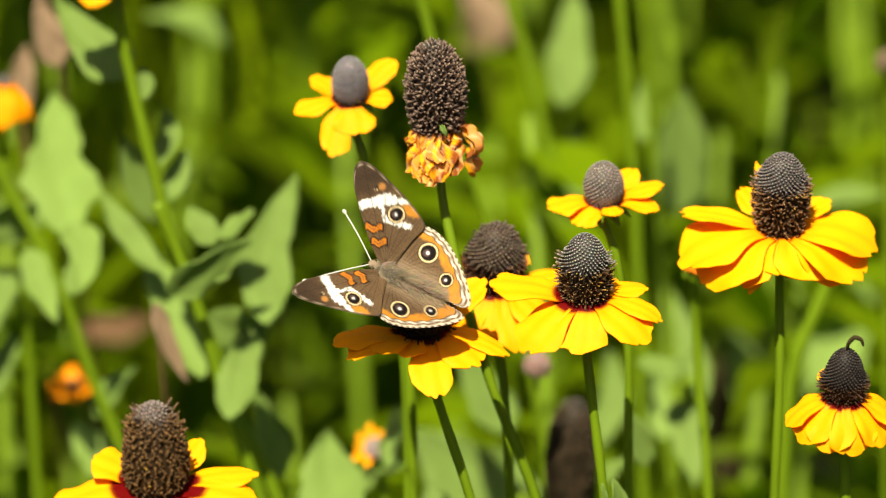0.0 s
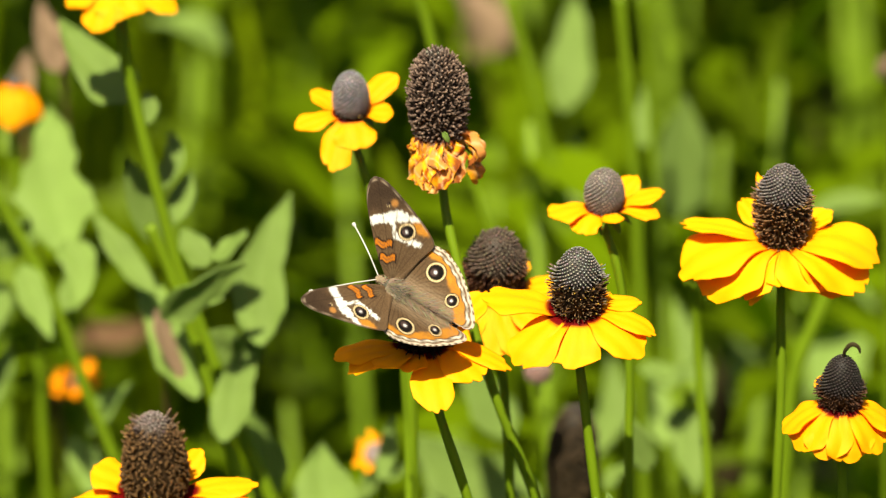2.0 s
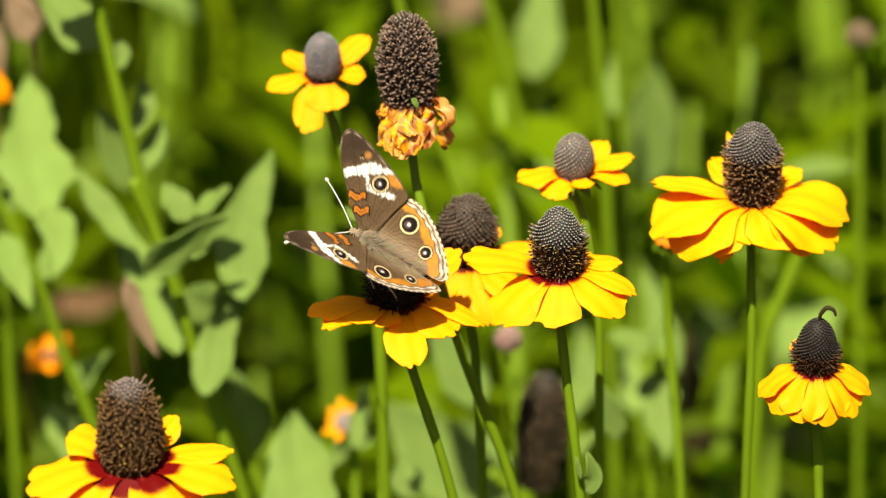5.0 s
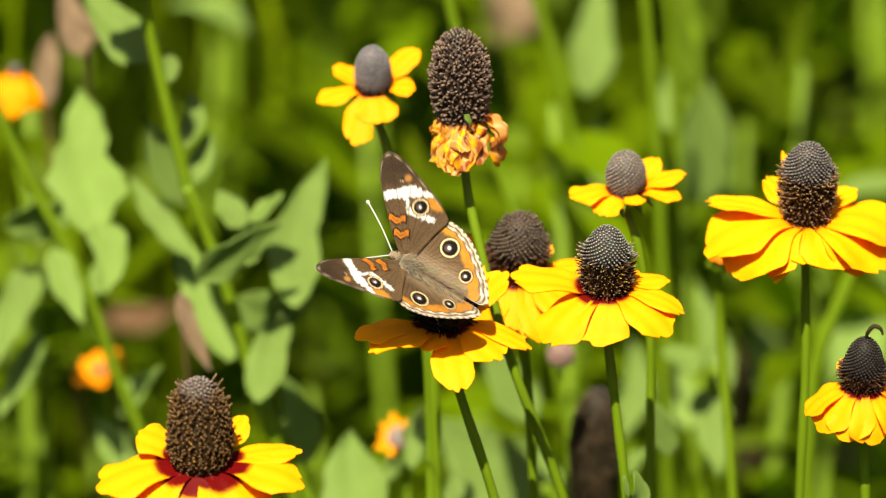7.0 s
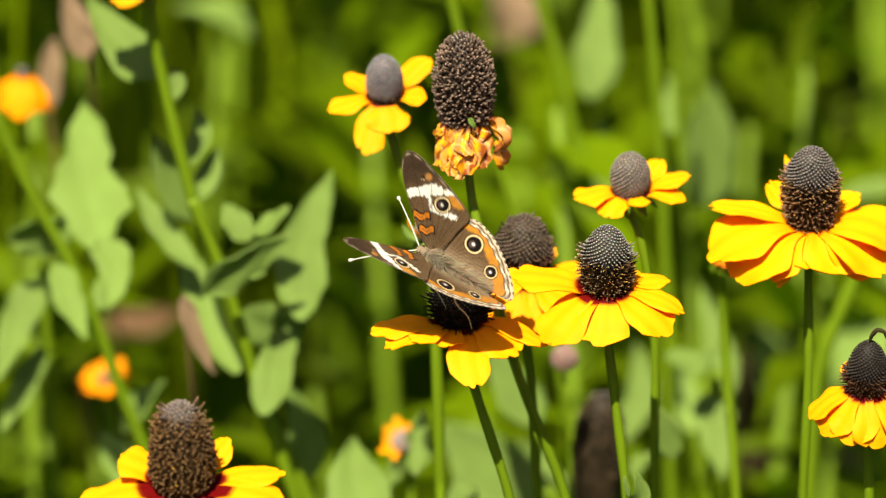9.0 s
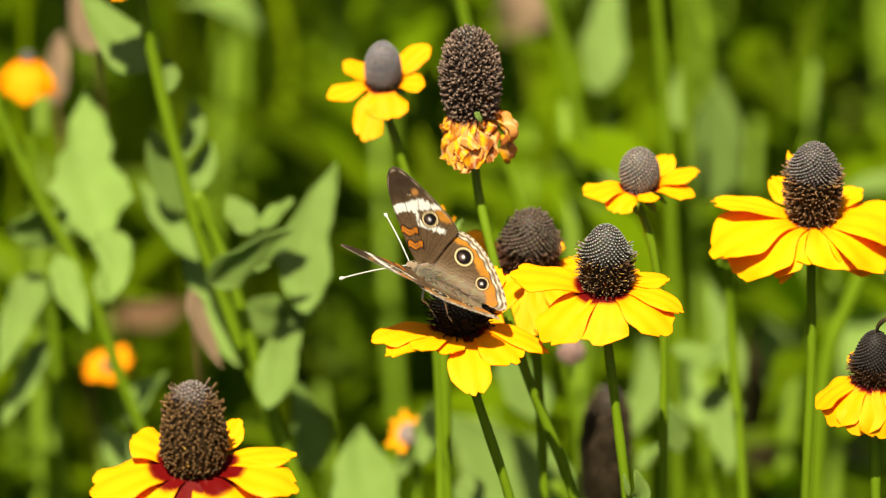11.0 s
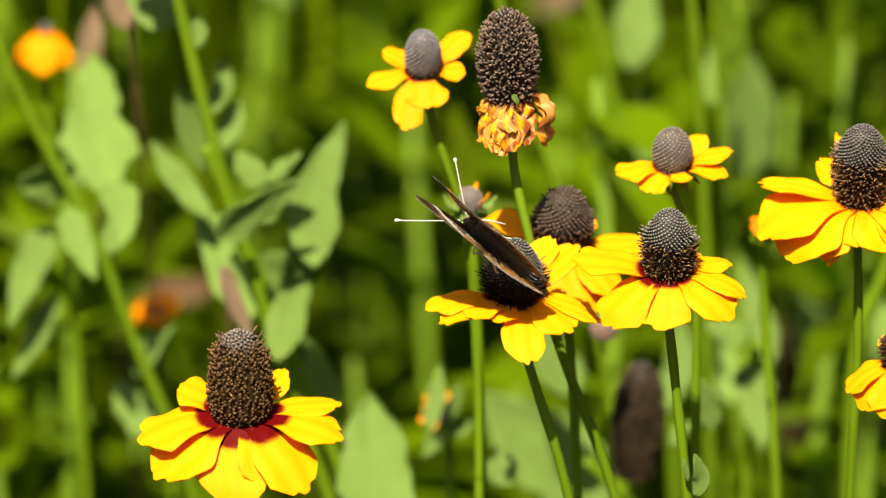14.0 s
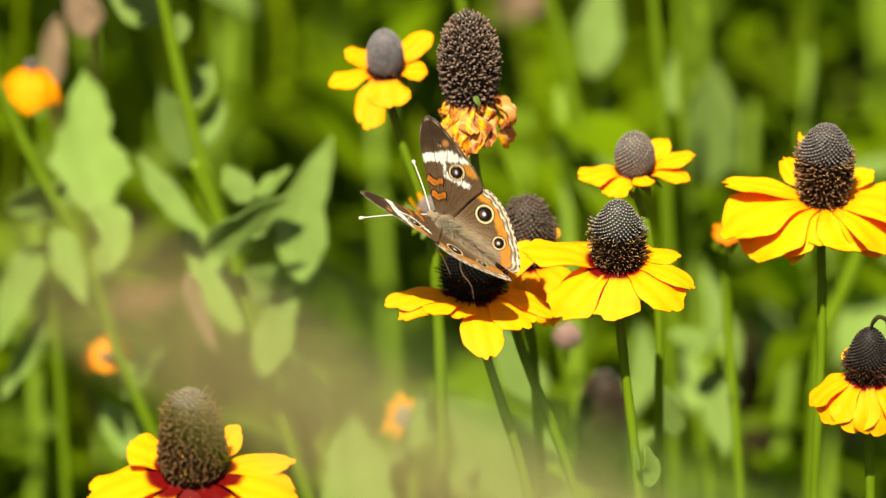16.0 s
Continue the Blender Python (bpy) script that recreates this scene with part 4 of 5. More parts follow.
# time, place of the thorax, turn of the body, angle of the right and of the left wings above flat
FLIGHT = [
    (0, -0.0056, -0.0056, 0.5986, 37.5, -43.8, 53.3, 21.8, 26.2),
    (0.5, -0.0048, -0.0054, 0.5984, 38.4, -40.5, 53.3, 23.3, 25.7),
    (1, -0.0069, -0.0075, 0.5981, 38.7, -39.7, 56.5, 22.9, 25.5),
    (1.5, -0.0041, -0.0080, 0.5977, 38.7, -39.9, 54.3, 26.2, 27.5),
    (2, -0.0045, -0.0102, 0.5979, 42.8, -41.0, 51.2, 26.9, 27.9),
    (2.5, -0.0047, -0.0090, 0.5980, 48.4, -40.7, 49.4, 22.5, 23.8),
    (3, -0.0020, -0.0054, 0.5988, 48.5, -37.3, 48.0, 26.5, 28.3),
    (3.5, -0.0042, -0.0029, 0.5985, 46.3, -39.4, 50.3, 24.6, 26.4),
    (3.7, -0.0036, -0.0005, 0.5984, 46.9, -39.6, 50.9, 25.0, 26.9),
    (5.8, -0.0039, -0.0049, 0.5992, 32.6, -32.2, 57.9, 41.9, 45.8),
    (6, -0.0042, -0.0024, 0.5988, 32.0, -33.5, 55.9, 45.3, 47.6),
    (6.5, -0.0026, -0.0040, 0.6004, 48.9, -36.9, 47.6, 19.3, 21.2),
    (7, -0.0064, -0.0078, 0.5987, 37.9, -37.0, 53.9, 26.8, 29.9),
    (7.5, -0.0044, -0.0086, 0.5983, 40.4, -40.0, 48.1, 46.9, 47.3),
    (8, -0.0041, -0.0089, 0.5984, 36.1, -40.4, 45.6, 66.6, 68.0),
    (8.5, -0.0053, -0.0043, 0.5983, 29.7, -40.6, 45.6, 62.1, 63.9),
    (9, -0.0015, -0.0041, 0.5993, 33.0, -37.0, 48.2, 45.4, 48.6),
    (9.2, -0.0018, -0.0078, 0.6012, 37.8, -36.1, 49.4, 30.4, 32.8),
    (11.3, -0.0061, -0.0078, 0.5957, 28.5, -38.4, 52.7, 59.7, 60.9),
    (11.5, -0.0070, -0.0125, 0.5971, 36.3, -43.2, 45.4, 70.0, 63.0),
    (12, -0.0105, -0.0168, 0.5977, 42.8, -46.9, 37.7, 86.0, 85.0),
    (12.5, -0.0186, -0.0302, 0.5954, 61.3, -53.1, 21.0, 81.0, 88.0),
    (13, -0.0143, -0.0245, 0.5961, 66.4, -51.5, 15.6, 80.0, 89.0),
    (13.5, -0.0005, -0.0066, 0.6002, 71.3, -47.7, 12.5, 80.0, 88.0),
    (14, -0.0004, -0.0078, 0.5999, 71.3, -47.4, 13.5, 80.0, 88.0),
    (14.5, -0.0037, -0.0157, 0.5987, 61.0, -45.1, 29.5, 78.0, 77.0),
    (15, -0.0069, -0.0097, 0.5986, 31.2, -38.8, 41.1, 64.0, 66.0),
    (15.5, -0.0037, -0.0037, 0.5996, 29.8, -35.5, 48.2, 57.4, 61.1),
    (16, -0.0001, -0.0007, 0.6007, 37.0, -32.2, 45.7, 49.1, 52.0)]


# ---- plants in the middle distance ----
def weed(key, base, stem, leaves, label, r=.0013, seed=0, name="weed", category="plant", group="weeds in the meadow"):
    """A leafy plant: one stem down to the ground and clasping leaf blades (points, width, facing, lobes)."""
    b = Vector(base)
    plant = thing(name, b, label, category, group)
    if stem:
        part("stem", stem_mesh([Vector(p) - b for p in stem] + [Vector((0, 0, -0.01))], r, 0.1), plant)
    for i, l in enumerate(leaves):
        pts, w = l[0], l[1]
        part("leaf", leaf_mesh([Vector(p) - b for p in pts], w, seed=seed + i, face=l[2] if len(l) > 2 else (0, -.6, .7),
                               lobes=l[3] if len(l) > 3 else 0.09, mat=l[4] if len(l) > 4 else LEAF), plant)
    FLOWERS[key] = (plant, b.copy(), Vector(HEADS[key]) - b)
    return plant


LIT, SHADE, UP = (0, -.6, .75), (0.2, -.9, -.25), (0, -.2, 1)
HEADS = {"tall": (-0.0658, 0.1200, 0.5999), "mid": (-0.0398, 0.1100, 0.5346), "edge": (-0.0840, 0.1400, 0.5601), "low": (-0.0196, 0.0800, 0.5152)}
weed("edge", (-0.045, 0.13, 0), [(-0.1090, 0.1400, 0.5934), (-0.1053, 0.1400, 0.5828), (-0.0970, 0.1400, 0.5628), (-0.0893, 0.1400, 0.5477), (-0.0841, 0.1400, 0.5340), (-0.0790, 0.1400, 0.5172), (-0.0732, 0.1400, 0.5011), (-0.0667, 0.1400, 0.4818), (-0.0618, 0.1400, 0.4366)],
     [([(-0.0834, 0.1400, 0.5521), (-0.0864, 0.1548, 0.5641), (-0.0882, 0.1724, 0.5786)], .0160, LIT, .20), ([(-0.0827, 0.1400, 0.5557), (-0.0790, 0.1332, 0.5502), (-0.0805, 0.1243, 0.5432)], .0085, LIT),
      ([(-0.0933, 0.1400, 0.5492), (-0.0898, 0.1314, 0.5423), (-0.0857, 0.1237, 0.5363)], .0072, LIT), ([(-0.1055, 0.1500, 0.5514), (-0.0959, 0.1500, 0.5535), (-0.0876, 0.1500, 0.5586)], .0110, SHADE),
      ([(-0.0997, 0.1600, 0.5375), (-0.1034, 0.1514, 0.5304), (-0.1082, 0.1378, 0.5195)], .0090, LIT), ([(-0.0987, 0.1600, 0.5198), (-0.1031, 0.1501, 0.5118), (-0.1081, 0.1415, 0.5049)], .0060, LIT),
      ([(-0.0848, 0.1400, 0.5369), (-0.0812, 0.1462, 0.5419), (-0.0776, 0.1524, 0.5469)], .0055, LIT), ([(-0.0789, 0.1500, 0.5022), (-0.0750, 0.1500, 0.5074), (-0.0686, 0.1500, 0.5148)], .0110, UP),
      ([(-0.0753, 0.1500, 0.4866), (-0.0800, 0.1556, 0.4911), (-0.0853, 0.1621, 0.4964)], .0095, LIT)],
     "leafy meadow plant with a slanting stem and pale clasping leaves", .0014, 1)
flower("tall", (-0.0698, 0.1200, 0.6313), [(-0.0693, 0.1200, 0.6179), (-0.0662, 0.1200, 0.5999), (-0.0620, 0.1200, 0.5804), (-0.0575, 0.1200, 0.5621), (-0.0519, 0.1200, 0.5451), (-0.0459, 0.1200, 0.5279), (-0.0407, 0.1200, 0.5134), (-0.0324, 0.1200, 0.4930)], (-0.01, .11, 0),
       "tall coneflower with hanging yellow petals on a leafy stem",
       [(-121, 0.0107, 0.0090, -22, 30), (-99, 0.0074, 0.0090, -16, 26), (-60, 0.0065, 0.0100, -9, 30), (-25, 0.0112, 0.0080, -6, 34), (-160, 0.0096, 0.0080, -6, 34), (14, 0.0071, 0.0080, 18, 30)],
       dict(R=.0050, H=.0130, grey=0.4, spike=.0011, belly=.3, count=300), seed=31, tilt=(10, 0), r=.0017,
       leaves=[([(-0.0690, 0.1300, 0.5992), (-0.0744, 0.1349, 0.6032), (-0.0856, 0.1475, 0.6134)], .0125, LIT), ([(-0.0654, 0.1200, 0.5972), (-0.0637, 0.1240, 0.6003), (-0.0649, 0.1274, 0.6031)], .0045, LIT),
               ([(-0.0617, 0.1300, 0.5777), (-0.0587, 0.1374, 0.5836), (-0.0599, 0.1424, 0.5876)], .0050, LIT), ([(-0.0601, 0.1300, 0.5685), (-0.0567, 0.1368, 0.5739), (-0.0554, 0.1417, 0.5779)], .0060, LIT),
               ([(-0.0610, 0.1400, 0.5600), (-0.0663, 0.1400, 0.5707), (-0.0701, 0.1400, 0.5818)], .0090, (.3, -.9, .2))])
weed("mid", (-0.012, .11, 0), [(-0.0598, 0.1100, 0.5755), (-0.0544, 0.1100, 0.5615), (-0.0496, 0.1100, 0.5460), (-0.0445, 0.1100, 0.5260), (-0.0381, 0.1100, 0.5059), (-0.0302, 0.1100, 0.4797)],
     [([(-0.0348, 0.1100, 0.5453), (-0.0348, 0.1242, 0.5564), (-0.0281, 0.1422, 0.5708)], .0118, LIT), ([(-0.0570, 0.1000, 0.5565), (-0.0477, 0.1000, 0.5635), (-0.0372, 0.1000, 0.5704)], .0090, SHADE),
      ([(-0.0465, 0.1100, 0.5654), (-0.0500, 0.1140, 0.5685), (-0.0528, 0.1179, 0.5716)], .0068, LIT), ([(-0.0454, 0.1100, 0.5666), (-0.0403, 0.1100, 0.5702), (-0.0374, 0.1100, 0.5738)], .0068, UP),
      ([(-0.0502, 0.1200, 0.5279), (-0.0584, 0.1348, 0.5396), (-0.0643, 0.1503, 0.5520)], .0095, LIT, .14), ([(-0.0604, 0.1300, 0.5507), (-0.0692, 0.1399, 0.5586), (-0.0748, 0.1473, 0.5646)], .0062, LIT),
      ([(-0.0436, 0.1000, 0.5254), (-0.0408, 0.1107, 0.5336), (-0.0363, 0.1221, 0.5424)], .0092, LIT), ([(-0.0480, 0.1200, 0.5444), (-0.0407, 0.1200, 0.5394), (-0.0333, 0.1200, 0.5468)], .0110, SHADE),
      ([(-0.0363, 0.1400, 0.4929), (-0.0345, 0.1400, 0.5033), (-0.0388, 0.1400, 0.5165)], .0100, (.3, -.9, .1)), ([(-0.0452, 0.1000, 0.5596), (-0.0442, 0.1037, 0.5624), (-0.0433, 0.1068, 0.5648)], .0045, LIT)],
     "leafy meadow plant with pale grey-green clasping leaves", .0015, 7)
weed("low", (-0.01, .08, 0), [], [([(-0.0190, 0.0800, 0.4911), (-0.0210, 0.0961, 0.5030), (-0.0217, 0.1104, 0.5138)], .0170, LIT), ([(-0.0078, 0.1000, 0.5085), (-0.0061, 0.1074, 0.5142), (-0.0052, 0.1142, 0.5194)], .0045, LIT),
      ([(-0.0190, 0.0800, 0.4911), (-0.0112, 0.0800, 0.4491), (-0.01, .08, 0.0)], .0120, LIT)],
     "broad pointed pale green leaf rising from below", .0015, 11)


def still(key, base, leaves, stem=(), label="pale green leaves and stems in the undergrowth", r=.0016, seed=0, **kw):
    HEADS[key] = (0, 0, 1)
    return weed(key, base, list(stem), leaves, label, r, seed, **kw)


still("wide", (0.05, .13, 0), [([(0.0310, 0.1676, 0.4640), (0.0155, 0.1717, 0.4749), (-0.0025, 0.1769, 0.4909)], .0245, LIT), ([(0.0222, 0.1480, 0.5015), (0.0167, 0.1500, 0.5089), (0.0091, 0.1540, 0.5222)], .0110, LIT),
      ([(0.0021, 0.1000, 0.4977), (0.0037, 0.1031, 0.5001), (0.0021, 0.1080, 0.5038)], .0080, LIT)], [(0.0242, 0.1400, 0.4877), (0.0353, 0.1400, 0.4758), (0.0386, 0.1400, 0.4212)], "broad pale green leaf lying across the stems", seed=3)
still("diagonal", (0.06, .16, 0), [], [(-0.0019, 0.1600, 0.6138), (0.0011, 0.1600, 0.6053), (0.0057, 0.1600, 0.5868), (0.0120, 0.1600, 0.5659), (0.0167, 0.1600, 0.5518), (0.0250, 0.1600, 0.5243), (0.0315, 0.1600, 0.4885)], "long bare green stem leaning across the meadow", .0013)
still("pale_stem", (0.07, .24, 0), [([(0.0376, 0.2600, 0.5477), (0.0395, 0.2723, 0.5591), (0.0410, 0.2859, 0.5719)], .0110, LIT), ([(0.0425, 0.2600, 0.5212), (0.0412, 0.2686, 0.5292), (0.0407, 0.2761, 0.5361)], .0075, LIT)],
      [(0.0224, 0.2400, 0.5861), (0.0290, 0.2400, 0.5620), (0.0343, 0.2400, 0.5391), (0.0395, 0.2400, 0.5237), (0.0456, 0.2400, 0.5003), (0.0499, 0.2400, 0.4401)], "tall pale green stem with upright leaves", .0017, 4)
still("upright_stem", (0.075, .2, 0), [([(0.0678, 0.2800, 0.5110), (0.0690, 0.2800, 0.5277), (0.0696, 0.2800, 0.5457)], .0150, (.1, -.9, .35)), ([(0.0574, 0.2400, 0.5452), (0.0584, 0.2462, 0.5508), (0.0592, 0.2548, 0.5587)], .0060, LIT)],
      [(0.0493, 0.2000, 0.5985), (0.0516, 0.2000, 0.5751), (0.0536, 0.2000, 0.5514), (0.0547, 0.2000, 0.5304), (0.0571, 0.2000, 0.4568)], "upright green stem with one broad pale leaf", .0014, 5)
still("second_upright", (0.085, .24, 0), [([(0.0896, 0.3000, 0.5256), (0.0884, 0.3093, 0.5345), (0.0860, 0.3191, 0.5441)], .0070, LIT, .09, FARLEAF), ([(0.0926, 0.3000, 0.5407), (0.0953, 0.3086, 0.5490), (0.0984, 0.3173, 0.5574)], .0060, LIT, .09, FARLEAF)],
      [(0.0563, 0.2400, 0.5861), (0.0589, 0.2400, 0.5620), (0.0605, 0.2400, 0.5345), (0.0633, 0.2400, 0.4401)], "upright green stem with narrow leaves", .0012, 6)
still("leaning_stem", (0.07, .14, 0), [([(0.1057, 0.3000, 0.4451), (0.1140, 0.3136, 0.4580), (0.1242, 0.3309, 0.4748)], .0180, LIT), ([(0.1006, 0.2500, 0.5229), (0.1108, 0.2500, 0.5260), (0.1225, 0.2500, 0.5269)], .0085, UP)],
      [(0.1018, 0.1500, 0.5470), (0.0964, 0.1500, 0.5324), (0.0915, 0.1500, 0.5192), (0.0893, 0.1500, 0.4926), (0.0896, 0.1500, 0.4473)], "leaning pale stem with a broad light leaf", .0019, 7)
still("right_tuft", (0.055, .16, 0), [([(0.0647, 0.1600, 0.5050), (0.0661, 0.1514, 0.4980), (0.0671, 0.1409, 0.4896)], .0095, LIT), ([(0.0530, 0.1500, 0.5185), (0.0611, 0.1500, 0.5156), (0.0674, 0.1500, 0.5222)], .0100, UP),
      ([(0.0438, 0.1200, 0.4996), (0.0473, 0.1200, 0.5030), (0.0500, 0.1200, 0.5059)], .0058, UP), ([(0.0532, 0.1000, 0.5121), (0.0517, 0.1000, 0.5193), (0.0498, 0.1000, 0.5254)], .0055, SHADE), ([(0.0873, 0.3000, 0.4418), (0.0881, 0.3161, 0.4570), (0.0900, 0.3333, 0.4739)], .0085, LIT),
      ([(0.0724, 0.2000, 0.4893), (0.0688, 0.2111, 0.4988), (0.0652, 0.2228, 0.5091)], .0070, LIT), ([(0.0618, 0.2000, 0.4785), (0.0606, 0.2086, 0.4859), (0.0586, 0.2148, 0.4912)], .0075, LIT), ([(0.0397, 0.2000, 0.4723), (0.0500, 0.2136, 0.4839), (0.0488, 0.2247, 0.4936)], .0080, LIT)],
      [(0.0663, 0.1600, 0.5109), (0.0656, 0.1600, 0.4915), (0.0640, 0.1600, 0.4582)], "tuft of pale green leaves low between the flower stems", .0014, 8)
still("olive_blade", (0.03, .4, 0), [([(0.0278, 0.4000, 0.4684), (0.0252, 0.4173, 0.4866), (0.0183, 0.4395, 0.5104)], .0050, LIT, .05, GRASS), ([(-0.0376, 0.4500, 0.4614), (-0.0336, 0.4673, 0.4804), (-0.0330, 0.4920, 0.5080)], .0090, LIT, .05, GRASS), ([(-0.0526, 0.4500, 0.4685), (-0.0512, 0.4673, 0.4874), (-0.0532, 0.4870, 0.5095)], .0070, LIT, .05, GRASS),
      ([(-0.0536, 0.3500, 0.5357), (-0.0628, 0.3500, 0.5423), (-0.0752, 0.3500, 0.5439)], .0120, UP), ([(-0.0067, 0.3000, 0.4942), (-0.0060, 0.3111, 0.5049), (-0.0098, 0.3235, 0.5168)], .0080, LIT, .05, GRASS)],
      [(0.0262, 0.4000, 0.4615), (0.0242, 0.4000, 0.3733)], "broad olive grass blades far behind the flowers", .002, 9)


def far_flower(at, w, face, tone, label, seed, lift=10, core=0.30):
    """A small coneflower out of focus: a ring of short petals round a low cone."""
    b = Vector((at[0] + 0.01, at[1], 0))
    return flower("far%d" % seed, at, [Vector(at) + Vector((0.004, 0, -.06)), Vector(at) + Vector((0.008, 0, -.2))], b, label,
                  [(a, w * random.Random(seed + a).uniform(.8, 1.1), w * .62, lift, 40, dict(ring=0.0, warm=tone)) for a in range(0, 360, 45)],
                  dict(R=w * core, H=w * core * 1.5, grey=0.8, spike=.0007, count=160), tilt=face, seed=seed, r=.0013, group="coneflowers far behind")


far_flower((-0.0863, 0.2000, 0.4947), .0060, (22, -10), .42, "orange-yellow coneflower out of focus in the shade", 41, 34)
far_flower((-0.1035, 0.1700, 0.5840), .0112, (6, 4), .22, "orange coneflower with hanging petals out of focus far behind", 42, -38, 0.16)
flower("opening", (-0.0107, 0.1300, 0.5043), [(-0.0080, 0.1300, 0.4700), (-0.0040, 0.1300, 0.3000)], (0.0, 0.13, 0),
       "small opening coneflower with green bracts out of focus",
       [(a, .0028 + .0008 * (a % 3), .0018, 30, 20, dict(ring=0)) for a in (60, 95, 130, 165, 200, 235)],
       dict(R=.0027, H=.0026, grey=1.0, spike=.0006, count=90, tone=(.55, .42, .38), pit=.9), tilt=(46, -12), seed=43, r=.0013, group="coneflowers far behind", warm=.0,
       leaves=[([(-0.0110, 0.131, 0.5020), (-0.0070, 0.131, 0.4990), (-0.0030, 0.131, 0.5010)], .0040, (0, -.8, .5)),
               ([(-0.0110, 0.131, 0.5015), (-0.0130, 0.129, 0.4960), (-0.0150, 0.128, 0.4930)], .0040, (0, -.8, .5)),
               ([(-0.0100, 0.129, 0.5020), (-0.0075, 0.127, 0.5080), (-0.0062, 0.127, 0.5130)], .0036, (0, -.8, .5))])
far_flower((0.0632, 0.0800, 0.5702), .0030, (30, 0), 1.0, "small orange coneflower behind the petals", 44)


def dead_things():
    rng = random.Random(9)
    b = Vector((0.030, .12, 0))
    h = Vector((0.0355, 0.1200, 0.4923))
    ob = thing("seed_head", b, "long dark brown spent seed head among the stems", "seed head")
    me = cone_mesh(rng, R=.0060, H=.0290, grey=0.0, count=420, spike=.0007, belly=.4, top=.6, pollen=0.0, dark=(.060, .040, .019), tips=(.16, .10, .05), blunt=.5)
    c = part("cone", me, ob)
    c.matrix_basis = Matrix.Translation(h - b) @ pose(0, 0, 0, 4, 3, 0)
    part("stem", stem_mesh([h - b, (h - b) + Vector((0, 0, -.05)), Vector((0, 0, -.01))], .0012), ob)
    b = Vector((0.024, .10, 0))
    h = Vector((0.0272, 0.1000, 0.5357))
    ob = thing("withered_bud", b, "small withered pinkish brown flower bud", "bud")
    c = part("cone", cone_mesh(rng, R=.0030, H=.0050, grey=1.0, count=60, spike=.0010, pollen=0.0, tone=(.52, .32, .27), pit=.9), ob)
    c.matrix_basis = Matrix.Translation(h - b) @ pose(0, 0, 0, 20, 10, 0)
    part("stem", stem_mesh([h - b, h - b + Vector((.002, 0, -.03)), Vector((0, 0, -.01))], .0008), ob)
    b = Vector((0.1208, .20, 0))
    h = Vector((0.1168, 0.2000, 0.5769))
    ob = thing("withered_bud", b, "brown faded bud with green bracts out of focus", "bud")
    c = part("cone", cone_mesh(rng, R=.0034, H=.0056, grey=1.0, count=60, spike=.0008, pollen=0.0, tone=(.30, .20, .12), pit=.9), ob)
    c.matrix_basis = Matrix.Translation(h - b) @ pose(0, 0, 0, 12, -6, 0)
    part("stem", stem_mesh([h - b, h - b + Vector((.001, 0, -.04)), Vector((0, 0, -.01))], .0012), ob)
    for a in (10, 75, 130, 200, 265, 320):
        d = Vector((math.cos(radians(a)), math.sin(radians(a)), 0))
        part("bract", leaf_mesh([h - b, h - b + d * .004 + Vector((0, 0, .0005)), h - b + d * .0065 + Vector((0, 0, .003))], .0026, .0003,
                                seed=a, mat=STEM, tipy=.3, base=.9, face=(0, 0, 1)), ob)
    for pts, w, lab, mat in ((((0.0201, 0.4500, 0.5010), (0.0176, 0.4500, 0.5123), (0.0109, 0.4500, 0.5262)), .0170, "pale pinkish dead leaf hanging far behind", STRAW),
                        (((-0.0888, 0.2000, 0.5788), (-0.0917, 0.2000, 0.5861), (-0.0937, 0.2000, 0.5971)), .0085, "pinkish dead leaf far behind", STRAW),
                        (((-0.1004, 0.2200, 0.5580), (-0.0993, 0.2200, 0.5700), (-0.0983, 0.2200, 0.5775)), .0060, "pale dry stalk leaf far behind", STRAW),
                        (((-0.0619, 0.1116, 0.5482), (-0.0596, 0.1116, 0.5390), (-0.0550, 0.1116, 0.5290)), .0044, "curled tan dead leaf beside the green leaves", STRAW),
                        (((-0.0958, 0.3500, 0.4508), (-0.0863, 0.3500, 0.4500), (-0.0735, 0.3500, 0.4551)), .0100, "brown dead leaf in the shade", DRYLEAF),
                        (((0.1314, 0.5500, 0.4209), (0.1291, 0.5500, 0.4416), (0.1258, 0.5500, 0.4659)), .0230, "broad dark brown dead leaf in the shade", BROWN),
                        (((0.0847, 0.3000, 0.4150), (0.0830, 0.3000, 0.4418), (0.0801, 0.3000, 0.4649)), .0095, "long dark brown dead leaf in the shade", BROWN),
                        (((-0.1150, 0.3000, 0.4301), (-0.1105, 0.3000, 0.4259), (-0.1044, 0.3000, 0.4209)), .0070, "small brown dead leaf in the shade", DRYLEAF)):
        o = Vector((pts[0][0] + 0.02, pts[0][1] + 0.28, 0))
        ob = thing("dead_leaf", o, lab, "leaf", "dead leaves")
        part("blade", leaf_mesh([Vector(p) - o for p in pts], w, mat=mat, cup=.5, wave=.14), ob)
        part("stalk", mesh("stalk", *tube(smooth_path([Vector(pts[0]) - o, (Vector(pts[0]) - o) * .55, Vector((0, 0, -.01))], 6), .0005, 5), DRYLEAF), ob)


dead_things()


